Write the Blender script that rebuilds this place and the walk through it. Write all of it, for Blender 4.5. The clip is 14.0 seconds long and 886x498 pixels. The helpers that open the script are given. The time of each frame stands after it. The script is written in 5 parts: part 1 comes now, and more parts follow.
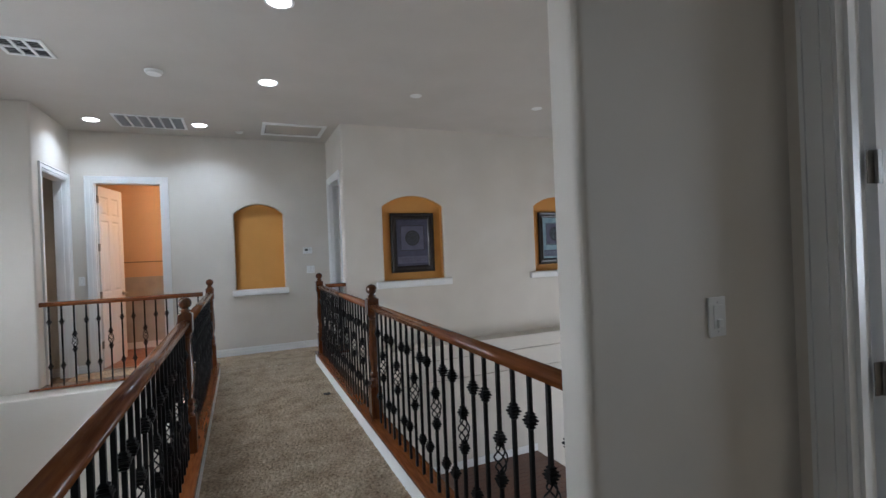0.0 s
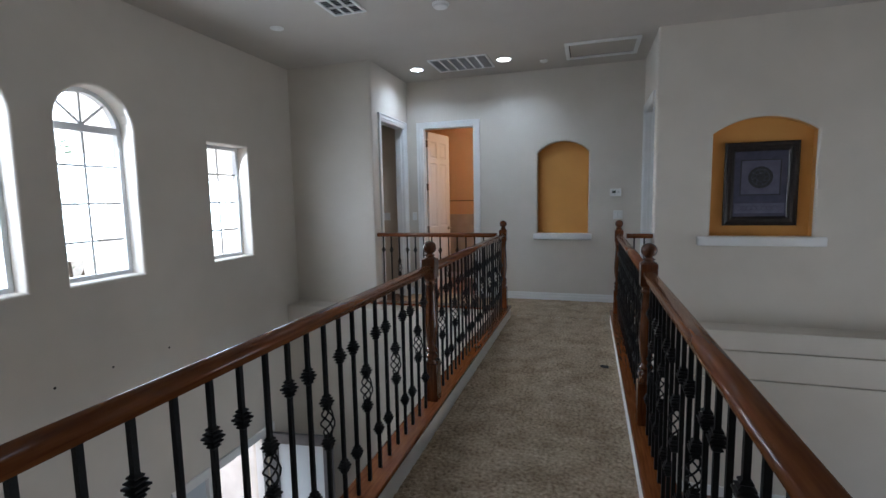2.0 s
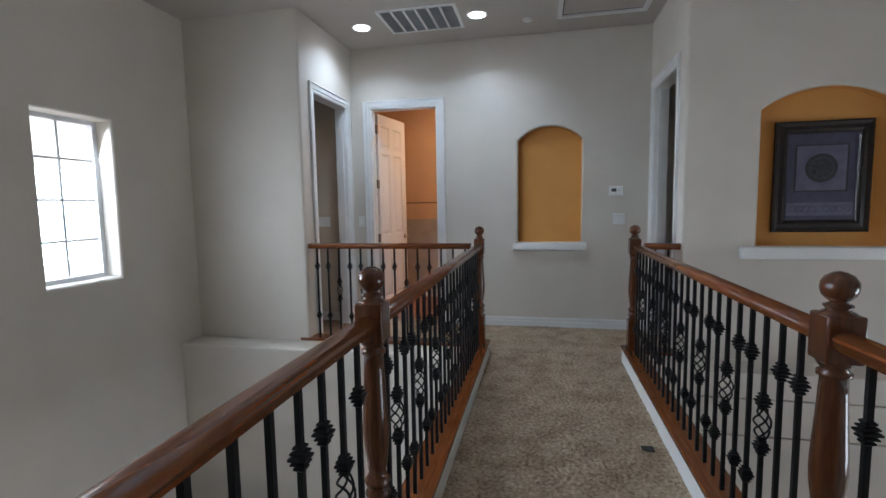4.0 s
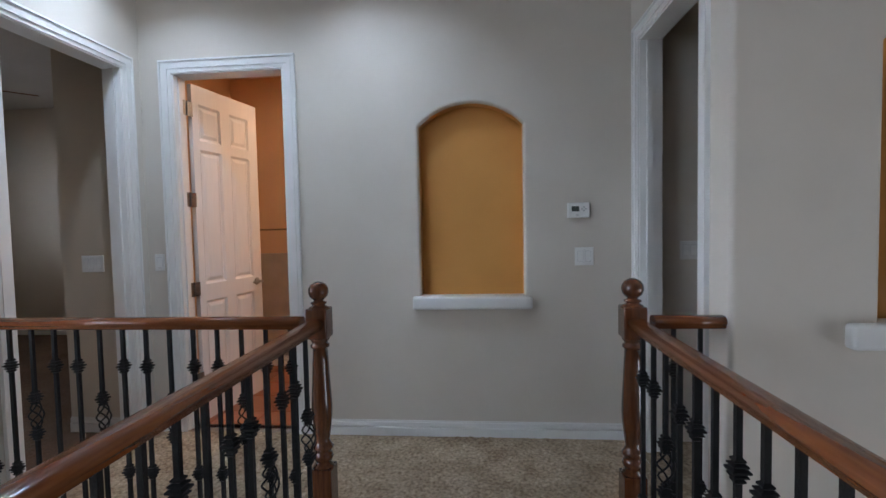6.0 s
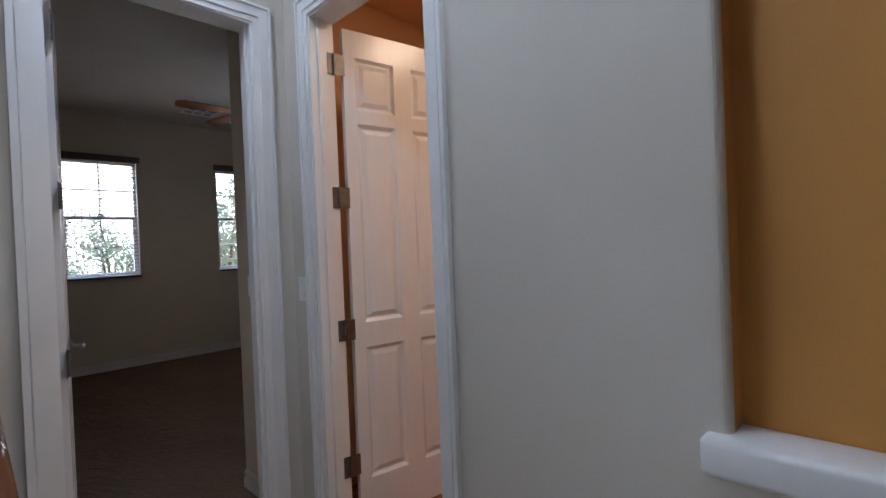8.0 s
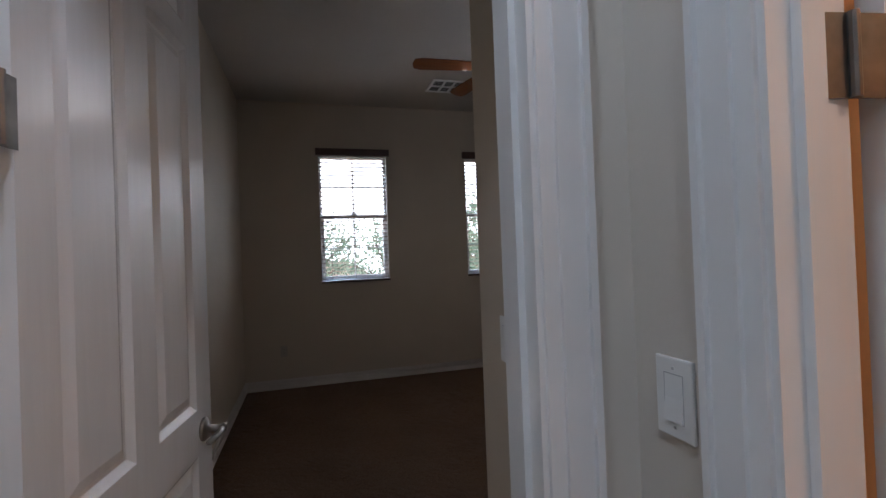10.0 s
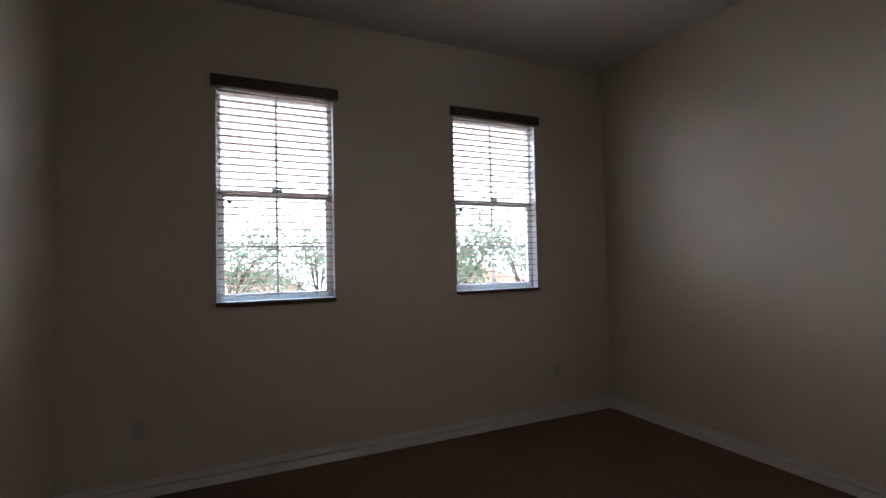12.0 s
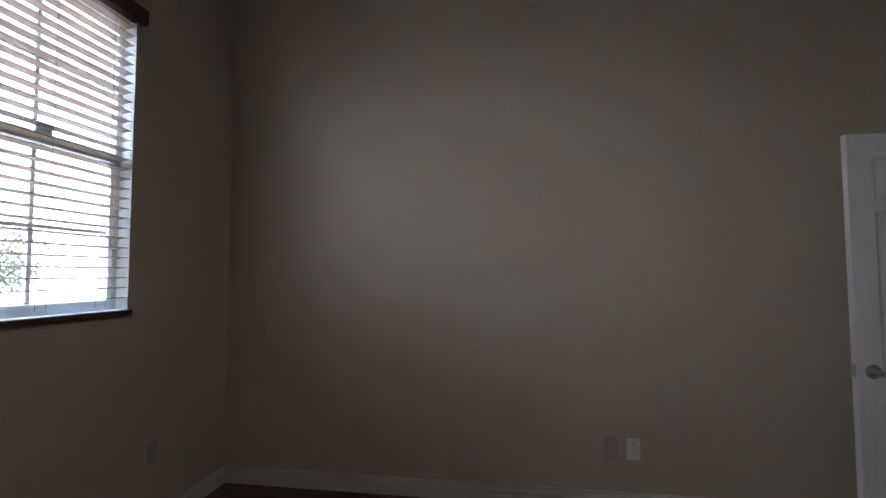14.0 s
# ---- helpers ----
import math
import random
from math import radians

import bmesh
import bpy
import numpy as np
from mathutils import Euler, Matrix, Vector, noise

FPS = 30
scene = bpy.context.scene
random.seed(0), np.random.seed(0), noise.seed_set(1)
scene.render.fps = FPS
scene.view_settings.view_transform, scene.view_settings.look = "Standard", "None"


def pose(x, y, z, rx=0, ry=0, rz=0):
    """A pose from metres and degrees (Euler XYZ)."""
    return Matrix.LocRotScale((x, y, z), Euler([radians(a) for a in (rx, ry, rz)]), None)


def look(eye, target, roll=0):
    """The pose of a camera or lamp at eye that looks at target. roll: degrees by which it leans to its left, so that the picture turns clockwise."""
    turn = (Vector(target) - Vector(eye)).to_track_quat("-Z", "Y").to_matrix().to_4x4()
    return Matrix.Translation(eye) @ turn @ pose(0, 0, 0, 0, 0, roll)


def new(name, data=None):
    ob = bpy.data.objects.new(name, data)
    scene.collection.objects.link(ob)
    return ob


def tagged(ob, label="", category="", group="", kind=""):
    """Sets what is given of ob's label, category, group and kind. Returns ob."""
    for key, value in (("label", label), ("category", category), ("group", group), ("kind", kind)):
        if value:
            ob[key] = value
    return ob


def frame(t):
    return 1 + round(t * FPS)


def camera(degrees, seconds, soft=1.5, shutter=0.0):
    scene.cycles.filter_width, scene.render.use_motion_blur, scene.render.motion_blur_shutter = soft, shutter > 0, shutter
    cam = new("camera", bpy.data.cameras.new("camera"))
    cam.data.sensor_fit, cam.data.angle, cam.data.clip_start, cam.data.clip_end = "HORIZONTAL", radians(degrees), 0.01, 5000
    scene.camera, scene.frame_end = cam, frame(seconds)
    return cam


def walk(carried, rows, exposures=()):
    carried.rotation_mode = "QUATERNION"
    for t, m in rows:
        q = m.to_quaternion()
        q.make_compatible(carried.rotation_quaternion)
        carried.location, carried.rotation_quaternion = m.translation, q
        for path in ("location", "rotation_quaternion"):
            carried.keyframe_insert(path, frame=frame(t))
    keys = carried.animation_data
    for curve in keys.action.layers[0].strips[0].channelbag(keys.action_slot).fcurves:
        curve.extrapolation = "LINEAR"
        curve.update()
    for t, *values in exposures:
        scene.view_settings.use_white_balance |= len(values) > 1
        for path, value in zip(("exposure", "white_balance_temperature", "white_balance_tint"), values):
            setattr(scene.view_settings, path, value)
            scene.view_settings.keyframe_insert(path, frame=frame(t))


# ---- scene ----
# camera and walk
cam = camera(87.1, 14.0)
PATH = [
    (0, (0.67, 0.302, 1.413), (1.465, 2.137, 1.409), -2.3),
    (0.5, (0.906, 0.402, 1.409), (1.304, 2.359, 1.291), -2.4),
    (1, (1.059, 0.688, 1.4), (1.128, 2.68, 1.234), -1.9),
    (1.5, (1.218, 0.917, 1.432), (0.902, 2.882, 1.232), -1.5),
    (2, (1.261, 1.08, 1.415), (0.667, 2.978, 1.203), -1.1),
    (2.2, (1.227, 1.154, 1.406), (0.556, 3.026, 1.194), -0.9),
    (4.3, (0.815, 2.763, 1.34), (0.461, 4.722, 1.152), -1.2),
    (4.5, (0.834, 2.973, 1.376), (0.512, 4.936, 1.167), -1.4),
    (5, (0.813, 3.543, 1.367), (0.583, 5.518, 1.158), -1.2),
    (5.5, (0.884, 4.087, 1.353), (0.705, 6.073, 1.195), -1.1),
    (6, (1.005, 4.594, 1.37), (0.828, 6.584, 1.278), -1.2),
    (6.5, (1.036, 5.074, 1.37), (0.67, 7.04, 1.318), -1.5),
    (7, (1.125, 5.557, 1.372), (0.436, 7.434, 1.33), -1.8),
    (7.5, (1.017, 6.02, 1.367), (-0.041, 7.717, 1.334), -2.2),
    (8, (0.857, 6.458, 1.361), (-0.542, 7.888, 1.341), -2.3),
    (8.5, (0.554, 6.825, 1.384), (-1.16, 7.856, 1.383), -2.6),
    (9, (0.139, 7.028, 1.387), (-1.732, 7.736, 1.393), -2.5),
    (9.2, (-0.004, 7.055, 1.389), (-1.897, 7.702, 1.388), -2.8),
    (11.5, (-2.156, 7.189, 1.382), (-4.091, 7.695, 1.431), -1.4),
    (12, (-2.662, 7.308, 1.349), (-4.479, 8.142, 1.413), -1.2),
    (12.5, (-3.106, 7.424, 1.335), (-4.681, 8.655, 1.403), -0.9),
    (13, (-3.532, 7.458, 1.346), (-4.675, 9.098, 1.412), -0.2),
    (13.5, (-3.874, 7.611, 1.337), (-4.59, 9.477, 1.403), 0.2),
    (14, (-4.148, 7.757, 1.295), (-4.459, 9.73, 1.403), -0.1),
]
EXPOSURE = [(0.0, 1.24, 6000, 13), (1.5, 1.04, 5900, 12), (2.0, 0.74, 5850, 12), (4.5, 1.04, 5900, 12), (5.5, 1.01, 5850, 13), (6.5, 0.90, 5850, 15), (7.5, 0.74, 5850, 16), (9.0, 0.38, 5850, 16), (11.3, 0.94, 6100, 18), (12.5, 0.96, 5850, 16), (14.0, 0.92, 5850, 15)]
walk(cam, [(t, look(eye, target, roll)) for t, eye, target, roll in PATH], EXPOSURE)

# ---------------------------------------------------------------- world, sun, exposure
world = bpy.data.worlds.new("sky")
scene.world = world
world.use_nodes = True
wn = world.node_tree.nodes
wn.clear()
wout = wn.new("ShaderNodeOutputWorld")
wbg = wn.new("ShaderNodeBackground")
wsky = wn.new("ShaderNodeTexSky")
wsky.sky_type = "NISHITA"
wsky.sun_disc = False
wsky.sun_elevation = radians(54)
wsky.sun_rotation = radians(158)
wbg.inputs["Strength"].default_value = 0.15
wsky.dust_density = 3.0
world.node_tree.links.new(wsky.outputs[0], wbg.inputs[0])
world.node_tree.links.new(wbg.outputs[0], wout.inputs[0])

sun_data = bpy.data.lights.new("sun", "SUN")
sun_data.energy, sun_data.angle, sun_data.color = 5.0, radians(0.5), (1.0, 0.95, 0.88)
sun = new("sun", sun_data)
sun.matrix_world = look((12, -30, 44), (0, 0, 0))


def area_lamp(name, m, sx, sy, watts, colour, shape="RECTANGLE", spread=180):
    d = bpy.data.lights.new(name, "AREA")
    d.shape, d.size, d.size_y, d.energy, d.color, d.spread = shape, sx, sy, watts, colour, radians(spread)
    ob = new(name, d)
    ob.matrix_world = m
    return ob


DAY = (0.80, 0.91, 1.0)
CAN = (0.74, 0.88, 1.0)
# daylight in the openings of the hall's windows
area_lamp("daylight_fill_lamp", pose(-2.72, 3.83, 1.60, 0, -68, 0), 1.40, 0.60, 13, DAY)
area_lamp("daylight_fill_lamp", pose(-2.72, 2.91, 1.60, 0, -68, 0), 1.40, 0.60, 13, DAY)
area_lamp("daylight_fill_lamp", pose(-2.72, 5.285, 1.44, 0, -68, 0), 1.10, 0.56, 9, DAY)
# fill lamp added in an unseen east opening, to brighten the wall of prints
area_lamp("daylight_fill_lamp", look((8.15, 3.6, -0.9), (2.0, 5.2, -1.4)), 2.4, 2.6, 38, DAY)
# fill lamp added in the unseen side room, to brighten the hallway
area_lamp("daylight_fill_lamp", pose(5.58, 0.3, 1.5, 0, 90, 0), 1.3, 1.4, 27, DAY)
# recessed ceiling lamps; the last is unseen, added to brighten the hallway
CANS = [(-0.898, 6.985), (0.249, 6.948), (0.972, 5.140), (0.966, 3.560), (0.92, -0.30)]
for cx, cy in CANS:
    area_lamp("recessed_lamp", pose(cx, cy, 3.08), 0.14, 0.14, 4.0 if cy > 6 else 0.8, CAN, "DISK", 135)
# unseen lamp above the bedroom windows, added to strengthen the sky's light indoors
area_lamp("daylight_fill_lamp", look((-7.35, 8.4, 3.75), (-5.2, 8.4, 1.0)), 3.4, 1.2, 260, (0.56, 0.79, 1.0))
area_lamp("bathroom_lamp", pose(0.15, 8.45, 2.86), 0.35, 0.35, 11, (1.0, 0.72, 0.46))
area_lamp("fan_lamp", pose(-3.93, 8.54, 2.46), 0.12, 0.12, 2.6, (1.0, 0.96, 0.90), "DISK")

# ---------------------------------------------------------------- materials


def material(name):
    m = bpy.data.materials.new(name)
    m.use_nodes = True
    n, l = m.node_tree.nodes, m.node_tree.links
    return m, n, l, n["Principled BSDF"]


def surface(name, a, b, scale, rough=0.6, metal=0.0, bump=0.0, bump_scale=200.0, detail=6.0, coat=0.0, stretch=(1, 1, 1),
            rough_var=0.0, stain=None, stain_scale=1.3, obj_random=0.0, dist=0.004):
    """Base colour between a and b by noise of real size, a second slow noise as stain, fine bump."""
    m, n, l, p = material(name)
    tc = n.new("ShaderNodeTexCoord")
    mp = n.new("ShaderNodeMapping")
    mp.inputs["Scale"].default_value = stretch
    l.new(tc.outputs["Object"], mp.inputs[0])
    tx = n.new("ShaderNodeTexNoise")
    tx.inputs["Scale"].default_value, tx.inputs["Detail"].default_value = scale, detail
    l.new(mp.outputs[0], tx.inputs["Vector"])
    rp = n.new("ShaderNodeValToRGB")
    rp.color_ramp.elements[0].position, rp.color_ramp.elements[1].position = 0.3, 0.7
    rp.color_ramp.elements[0].color, rp.color_ramp.elements[1].color = (*a, 1), (*b, 1)
    l.new(tx.outputs["Fac"], rp.inputs[0])
    col = rp.outputs[0]
    if stain:
        t2 = n.new("ShaderNodeTexNoise")
        t2.inputs["Scale"].default_value, t2.inputs["Detail"].default_value = stain_scale, 3
        l.new(tc.outputs["Object"], t2.inputs["Vector"])
        r2 = n.new("ShaderNodeValToRGB")
        r2.color_ramp.elements[0].position, r2.color_ramp.elements[1].position = 0.42, 0.68
        r2.color_ramp.elements[0].color, r2.color_ramp.elements[1].color = (1, 1, 1, 1), (*stain, 1)
        l.new(t2.outputs["Fac"], r2.inputs[0])
        mx = n.new("ShaderNodeMix")
        mx.data_type, mx.blend_type = "RGBA", "MULTIPLY"
        mx.inputs["Factor"].default_value = 1.0
        l.new(col, mx.inputs["A"])
        l.new(r2.outputs[0], mx.inputs["B"])
        col = mx.outputs["Result"]
    if obj_random:
        oi = n.new("ShaderNodeObjectInfo")
        mr = n.new("ShaderNodeMapRange")
        mr.inputs["To Min"].default_value, mr.inputs["To Max"].default_value = 1 - obj_random, 1 + obj_random
        l.new(oi.outputs["Random"], mr.inputs["Value"])
        hs = n.new("ShaderNodeHueSaturation")
        l.new(mr.outputs[0], hs.inputs["Value"])
        l.new(col, hs.inputs["Color"])
        col = hs.outputs[0]
    l.new(col, p.inputs["Base Color"])
    p.inputs["Roughness"].default_value, p.inputs["Metallic"].default_value = rough, metal
    if coat:
        p.inputs["Coat Weight"].default_value, p.inputs["Coat Roughness"].default_value = coat, 0.08
    if rough_var:
        mr = n.new("ShaderNodeMapRange")
        mr.inputs["To Min"].default_value, mr.inputs["To Max"].default_value = rough - rough_var, rough + rough_var
        l.new(tx.outputs["Fac"], mr.inputs["Value"])
        l.new(mr.outputs[0], p.inputs["Roughness"])
    if bump:
        bt = n.new("ShaderNodeTexNoise")
        bt.inputs["Scale"].default_value, bt.inputs["Detail"].default_value = bump_scale, 4
        l.new(mp.outputs[0], bt.inputs["Vector"])
        bp = n.new("ShaderNodeBump")
        bp.inputs["Strength"].default_value, bp.inputs["Distance"].default_value = bump, dist
        l.new(bt.outputs["Fac"], bp.inputs["Height"])
        l.new(bp.outputs[0], p.inputs["Normal"])
    return m


def glow(name, colour, strength):
    m, n, l, p = material(name)
    p.inputs["Base Color"].default_value = (0.8, 0.8, 0.8, 1)
    p.inputs["Emission Color"].default_value = (*colour, 1)
    p.inputs["Emission Strength"].default_value = strength
    return m


def glass_material(name, rough=0.0):
    m, n, l, p = material(name)
    p.inputs["Base Color"].default_value = (0.96, 0.98, 0.98, 1)
    p.inputs["Roughness"].default_value = rough
    p.inputs["IOR"].default_value = 1.05
    p.inputs["Transmission Weight"].default_value = 1.0
    return m


WALL = surface("beige_wall_paint", (0.61, 0.562, 0.495), (0.65, 0.602, 0.535), 2.2, 0.62, bump=0.12, bump_scale=90, stain=(0.965, 0.96, 0.95), dist=0.003)
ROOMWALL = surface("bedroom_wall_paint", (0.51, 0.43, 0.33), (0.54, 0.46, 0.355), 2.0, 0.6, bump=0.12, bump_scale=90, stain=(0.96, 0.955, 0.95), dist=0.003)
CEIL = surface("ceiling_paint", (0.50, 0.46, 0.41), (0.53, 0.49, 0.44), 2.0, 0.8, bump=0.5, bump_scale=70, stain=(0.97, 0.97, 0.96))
ORANGE = surface("ochre_niche_paint", (0.60, 0.285, 0.065), (0.65, 0.315, 0.075), 3.0, 0.6, bump=0.12, bump_scale=90, stain=(0.95, 0.94, 0.92))
BATHWALL = surface("apricot_bathroom_paint", (0.68, 0.45, 0.25), (0.72, 0.48, 0.28), 2.0, 0.6, bump=0.3, bump_scale=90, stain=(0.96, 0.95, 0.94))
TRIM = surface("white_trim_paint", (0.76, 0.76, 0.75), (0.80, 0.80, 0.79), 5.0, 0.38, bump=0.0, stain=(0.96, 0.96, 0.95), stain_scale=4)
DOORPAINT = surface("white_door_paint", (0.74, 0.735, 0.73), (0.78, 0.775, 0.77), 9.0, 0.25, bump=0.05, bump_scale=40, stretch=(6, 6, 0.5), stain=(0.97, 0.965, 0.96))
CARPET = surface("beige_carpet", (0.24, 0.172, 0.108), (0.58, 0.465, 0.330), 48.0, 0.95, bump=1.0, bump_scale=170, detail=7, stain=(0.68, 0.65, 0.61), stain_scale=5.5, dist=0.008)
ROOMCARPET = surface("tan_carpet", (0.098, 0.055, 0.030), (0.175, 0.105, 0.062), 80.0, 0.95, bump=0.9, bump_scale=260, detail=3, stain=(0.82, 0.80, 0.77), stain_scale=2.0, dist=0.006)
WOOD = surface("varnished_red_brown_wood", (0.125, 0.036, 0.011), (0.215, 0.070, 0.021), 6.0, 0.19, bump=0.06, bump_scale=30, detail=8, coat=0.08, stretch=(14, 1.0, 14), rough_var=0.05, obj_random=0.06)
WOODX = surface("varnished_red_brown_wood_cross", (0.125, 0.036, 0.011), (0.215, 0.070, 0.021), 6.0, 0.19, bump=0.06, bump_scale=30, detail=8, coat=0.08, stretch=(1.0, 14, 14), rough_var=0.05, obj_random=0.06)
WOODZ = surface("varnished_red_brown_wood_turned", (0.060, 0.018, 0.007), (0.12, 0.038, 0.013), 6.0, 0.15, bump=0.05, bump_scale=30, detail=8, coat=0.4, stretch=(14, 14, 1.0), rough_var=0.05)
IRON = surface("black_wrought_iron", (0.005, 0.005, 0.006), (0.010, 0.0098, 0.0095), 40.0, 0.55, metal=0.0, bump=0.3, bump_scale=150, rough_var=0.1)
for wood in (WOOD, WOODX):
    wood.node_tree.nodes["Principled BSDF"].inputs["Specular IOR Level"].default_value = 0.36
IRON.node_tree.nodes["Principled BSDF"].inputs["Specular IOR Level"].default_value = 0.22
STEEL = surface("satin_nickel", (0.36, 0.34, 0.31), (0.44, 0.42, 0.39), 30.0, 0.32, metal=1.0, bump=0.05, bump_scale=300)
ALMOND = surface("almond_plastic", (0.40, 0.355, 0.30), (0.44, 0.39, 0.33), 8.0, 0.4)
# nickel set darker than STEEL, with the hinges' shade put into the colour
HINGE = surface("darkened_nickel_hinge", (0.17, 0.16, 0.15), (0.25, 0.24, 0.22), 30.0, 0.42, metal=1.0, bump=0.05, bump_scale=300)
# darker and warmer than TRIM, used on the bedroom baseboards
ROOMTRIM = surface("darker_bedroom_trim", (0.58, 0.54, 0.49), (0.63, 0.59, 0.54), 5.0, 0.45, bump=0.12, bump_scale=60, stain=(0.95, 0.94, 0.93), stain_scale=4)
PLASTIC = surface("white_plastic", (0.74, 0.74, 0.72), (0.77, 0.77, 0.75), 8.0, 0.35)
GREYPLASTIC = surface("grey_plastic", (0.42, 0.42, 0.42), (0.46, 0.46, 0.46), 8.0, 0.4)
DARK = surface("dark_gap", (0.012, 0.011, 0.010), (0.02, 0.018, 0.017), 8.0, 0.8)
LCD = surface("grey_display", (0.05, 0.06, 0.055), (0.07, 0.08, 0.07), 8.0, 0.15)
VINYL = surface("white_vinyl_frame", (0.70, 0.71, 0.72), (0.74, 0.75, 0.76), 6.0, 0.4)
BLIND = surface("brown_wood_blind", (0.29, 0.20, 0.15), (0.38, 0.28, 0.215), 8.0, 0.45, bump=0.1, bump_scale=60, stretch=(10, 1, 10), obj_random=0.08)
VALANCE = surface("dark_brown_valance", (0.060, 0.026, 0.017), (0.085, 0.040, 0.026), 8.0, 0.45, bump=0.1, bump_scale=60, stretch=(10, 1, 10))
GLASS = glass_material("window_glass")
LENS = glow("lamp_lens", (0.95, 0.98, 1.0), 8.0)
BULB = glow("fan_bulb_glass", (0.90, 0.95, 1.0), 7.0)
TERRACOTTA = surface("terracotta_tile", (0.27, 0.085, 0.035), (0.37, 0.13, 0.055), 9.0, 0.35, bump=0.2, bump_scale=40, stain=(0.8, 0.75, 0.7), stain_scale=6, obj_random=0.1)
GROUT = surface("grout", (0.26, 0.21, 0.17), (0.32, 0.26, 0.21), 30.0, 0.9, bump=0.3, bump_scale=120)
FRAMEBLACK = surface("black_picture_frame", (0.006, 0.004, 0.003), (0.020, 0.012, 0.009), 30.0, 0.30, bump=0.3, bump_scale=90)
ARTMAT = surface("slate_blue_print", (0.034, 0.034, 0.062), (0.068, 0.066, 0.108), 14.0, 0.45, bump=0.1, bump_scale=60, stain=(0.75, 0.75, 0.8), stain_scale=7)
ARTLIGHT = surface("lilac_grey_print", (0.078, 0.078, 0.122), (0.130, 0.130, 0.185), 18.0, 0.45, stain=(0.8, 0.8, 0.85), stain_scale=9)
ARTDARK = surface("dark_print", (0.012, 0.012, 0.015), (0.034, 0.033, 0.036), 45.0, 0.5)
ARTBLUE = surface("pale_blue_print", (0.16, 0.27, 0.34), (0.30, 0.42, 0.46), 12.0, 0.45)
DARKWOOD = surface("dark_stained_stair_wood", (0.075, 0.026, 0.012), (0.14, 0.05, 0.022), 7.0, 0.35, bump=0.08, bump_scale=30, stretch=(1, 12, 12), obj_random=0.12)
TILEFLOOR = surface("pale_stone_tile", (0.40, 0.36, 0.31), (0.50, 0.46, 0.40), 6.0, 0.4, bump=0.1, bump_scale=50, stain=(0.9, 0.88, 0.86))
PAVER = surface("red_brown_paver", (0.24, 0.12, 0.085), (0.36, 0.20, 0.15), 14.0, 0.85, bump=0.4, bump_scale=90, obj_random=0.18)
EARTH = surface("pale_gravel_ground", (0.40, 0.36, 0.31), (0.56, 0.52, 0.46), 3.0, 0.95, bump=0.6, bump_scale=30, stain=(0.75, 0.72, 0.66), stain_scale=0.4)
STUCCO = surface("pale_stucco", (0.66, 0.64, 0.60), (0.74, 0.72, 0.68), 4.0, 0.9, bump=0.5, bump_scale=50, stain=(0.9, 0.88, 0.86))
ROOFTILE = surface("clay_roof", (0.22, 0.13, 0.09), (0.34, 0.21, 0.15), 5.0, 0.85, bump=0.5, bump_scale=30)
BARK = surface("tree_bark", (0.09, 0.07, 0.05), (0.16, 0.12, 0.09), 20.0, 0.95, bump=0.8, bump_scale=40, stretch=(1, 1, 0.3))
LEAF = surface("green_leaf", (0.08, 0.11, 0.065), (0.12, 0.15, 0.095), 4.0, 0.6, obj_random=0.2)
leaf_out = LEAF.node_tree.nodes["Material Output"]
leaf_through, leaf_mix = LEAF.node_tree.nodes.new("ShaderNodeBsdfTranslucent"), LEAF.node_tree.nodes.new("ShaderNodeMixShader")
leaf_through.inputs["Color"].default_value = (0.32, 0.42, 0.32, 1)
leaf_mix.inputs[0].default_value = 0.65
LEAF.node_tree.links.new(LEAF.node_tree.nodes["Principled BSDF"].outputs[0], leaf_mix.inputs[1])
LEAF.node_tree.links.new(leaf_through.outputs[0], leaf_mix.inputs[2])
LEAF.node_tree.links.new(leaf_mix.outputs[0], leaf_out.inputs["Surface"])
# opaque pale blue-grey: the daylight in the entrance glass is put into its colour
DOORGLAZE = surface("pale_lit_door_glass", (0.58, 0.65, 0.70), (0.64, 0.70, 0.74), 3.0, 0.15, bump=0.05, bump_scale=60)
DARKFRAME = surface("grey_metal_door_frame", (0.10, 0.10, 0.11), (0.15, 0.15, 0.16), 8.0, 0.4)
BRASS = surface("aged_bronze_knob", (0.20, 0.14, 0.08), (0.30, 0.22, 0.13), 20.0, 0.3, metal=1.0)

# ---------------------------------------------------------------- mesh helpers


def mesh_object(name, bm, mat, smooth=False):
    me = bpy.data.meshes.new(name)
    bmesh.ops.recalc_face_normals(bm, faces=bm.faces)
    bm.to_mesh(me)
    bm.free()
    if mat:
        me.materials.append(mat)
    if smooth:
        for f in me.polygons:
            f.use_smooth = True
    return new(name, me)


def part(name, bm, mat, parent, label="", smooth=False, m=None):
    ob = mesh_object(name, bm, mat, smooth)
    ob.parent = parent
    if m is not None:
        ob.matrix_basis = m
    if label:
        ob["label"] = label
    return ob


def share(name, ob, parent, m):
    """Another piece on the same mesh."""
    o = new(name, ob.data)
    o.parent = parent
    o.matrix_basis = m
    return o


def thing(name, m, label, category, group="", kind=""):
    ob = new(name)
    ob.empty_display_size = 0.1
    ob.matrix_basis = m
    return tagged(ob, label, category, group, kind)


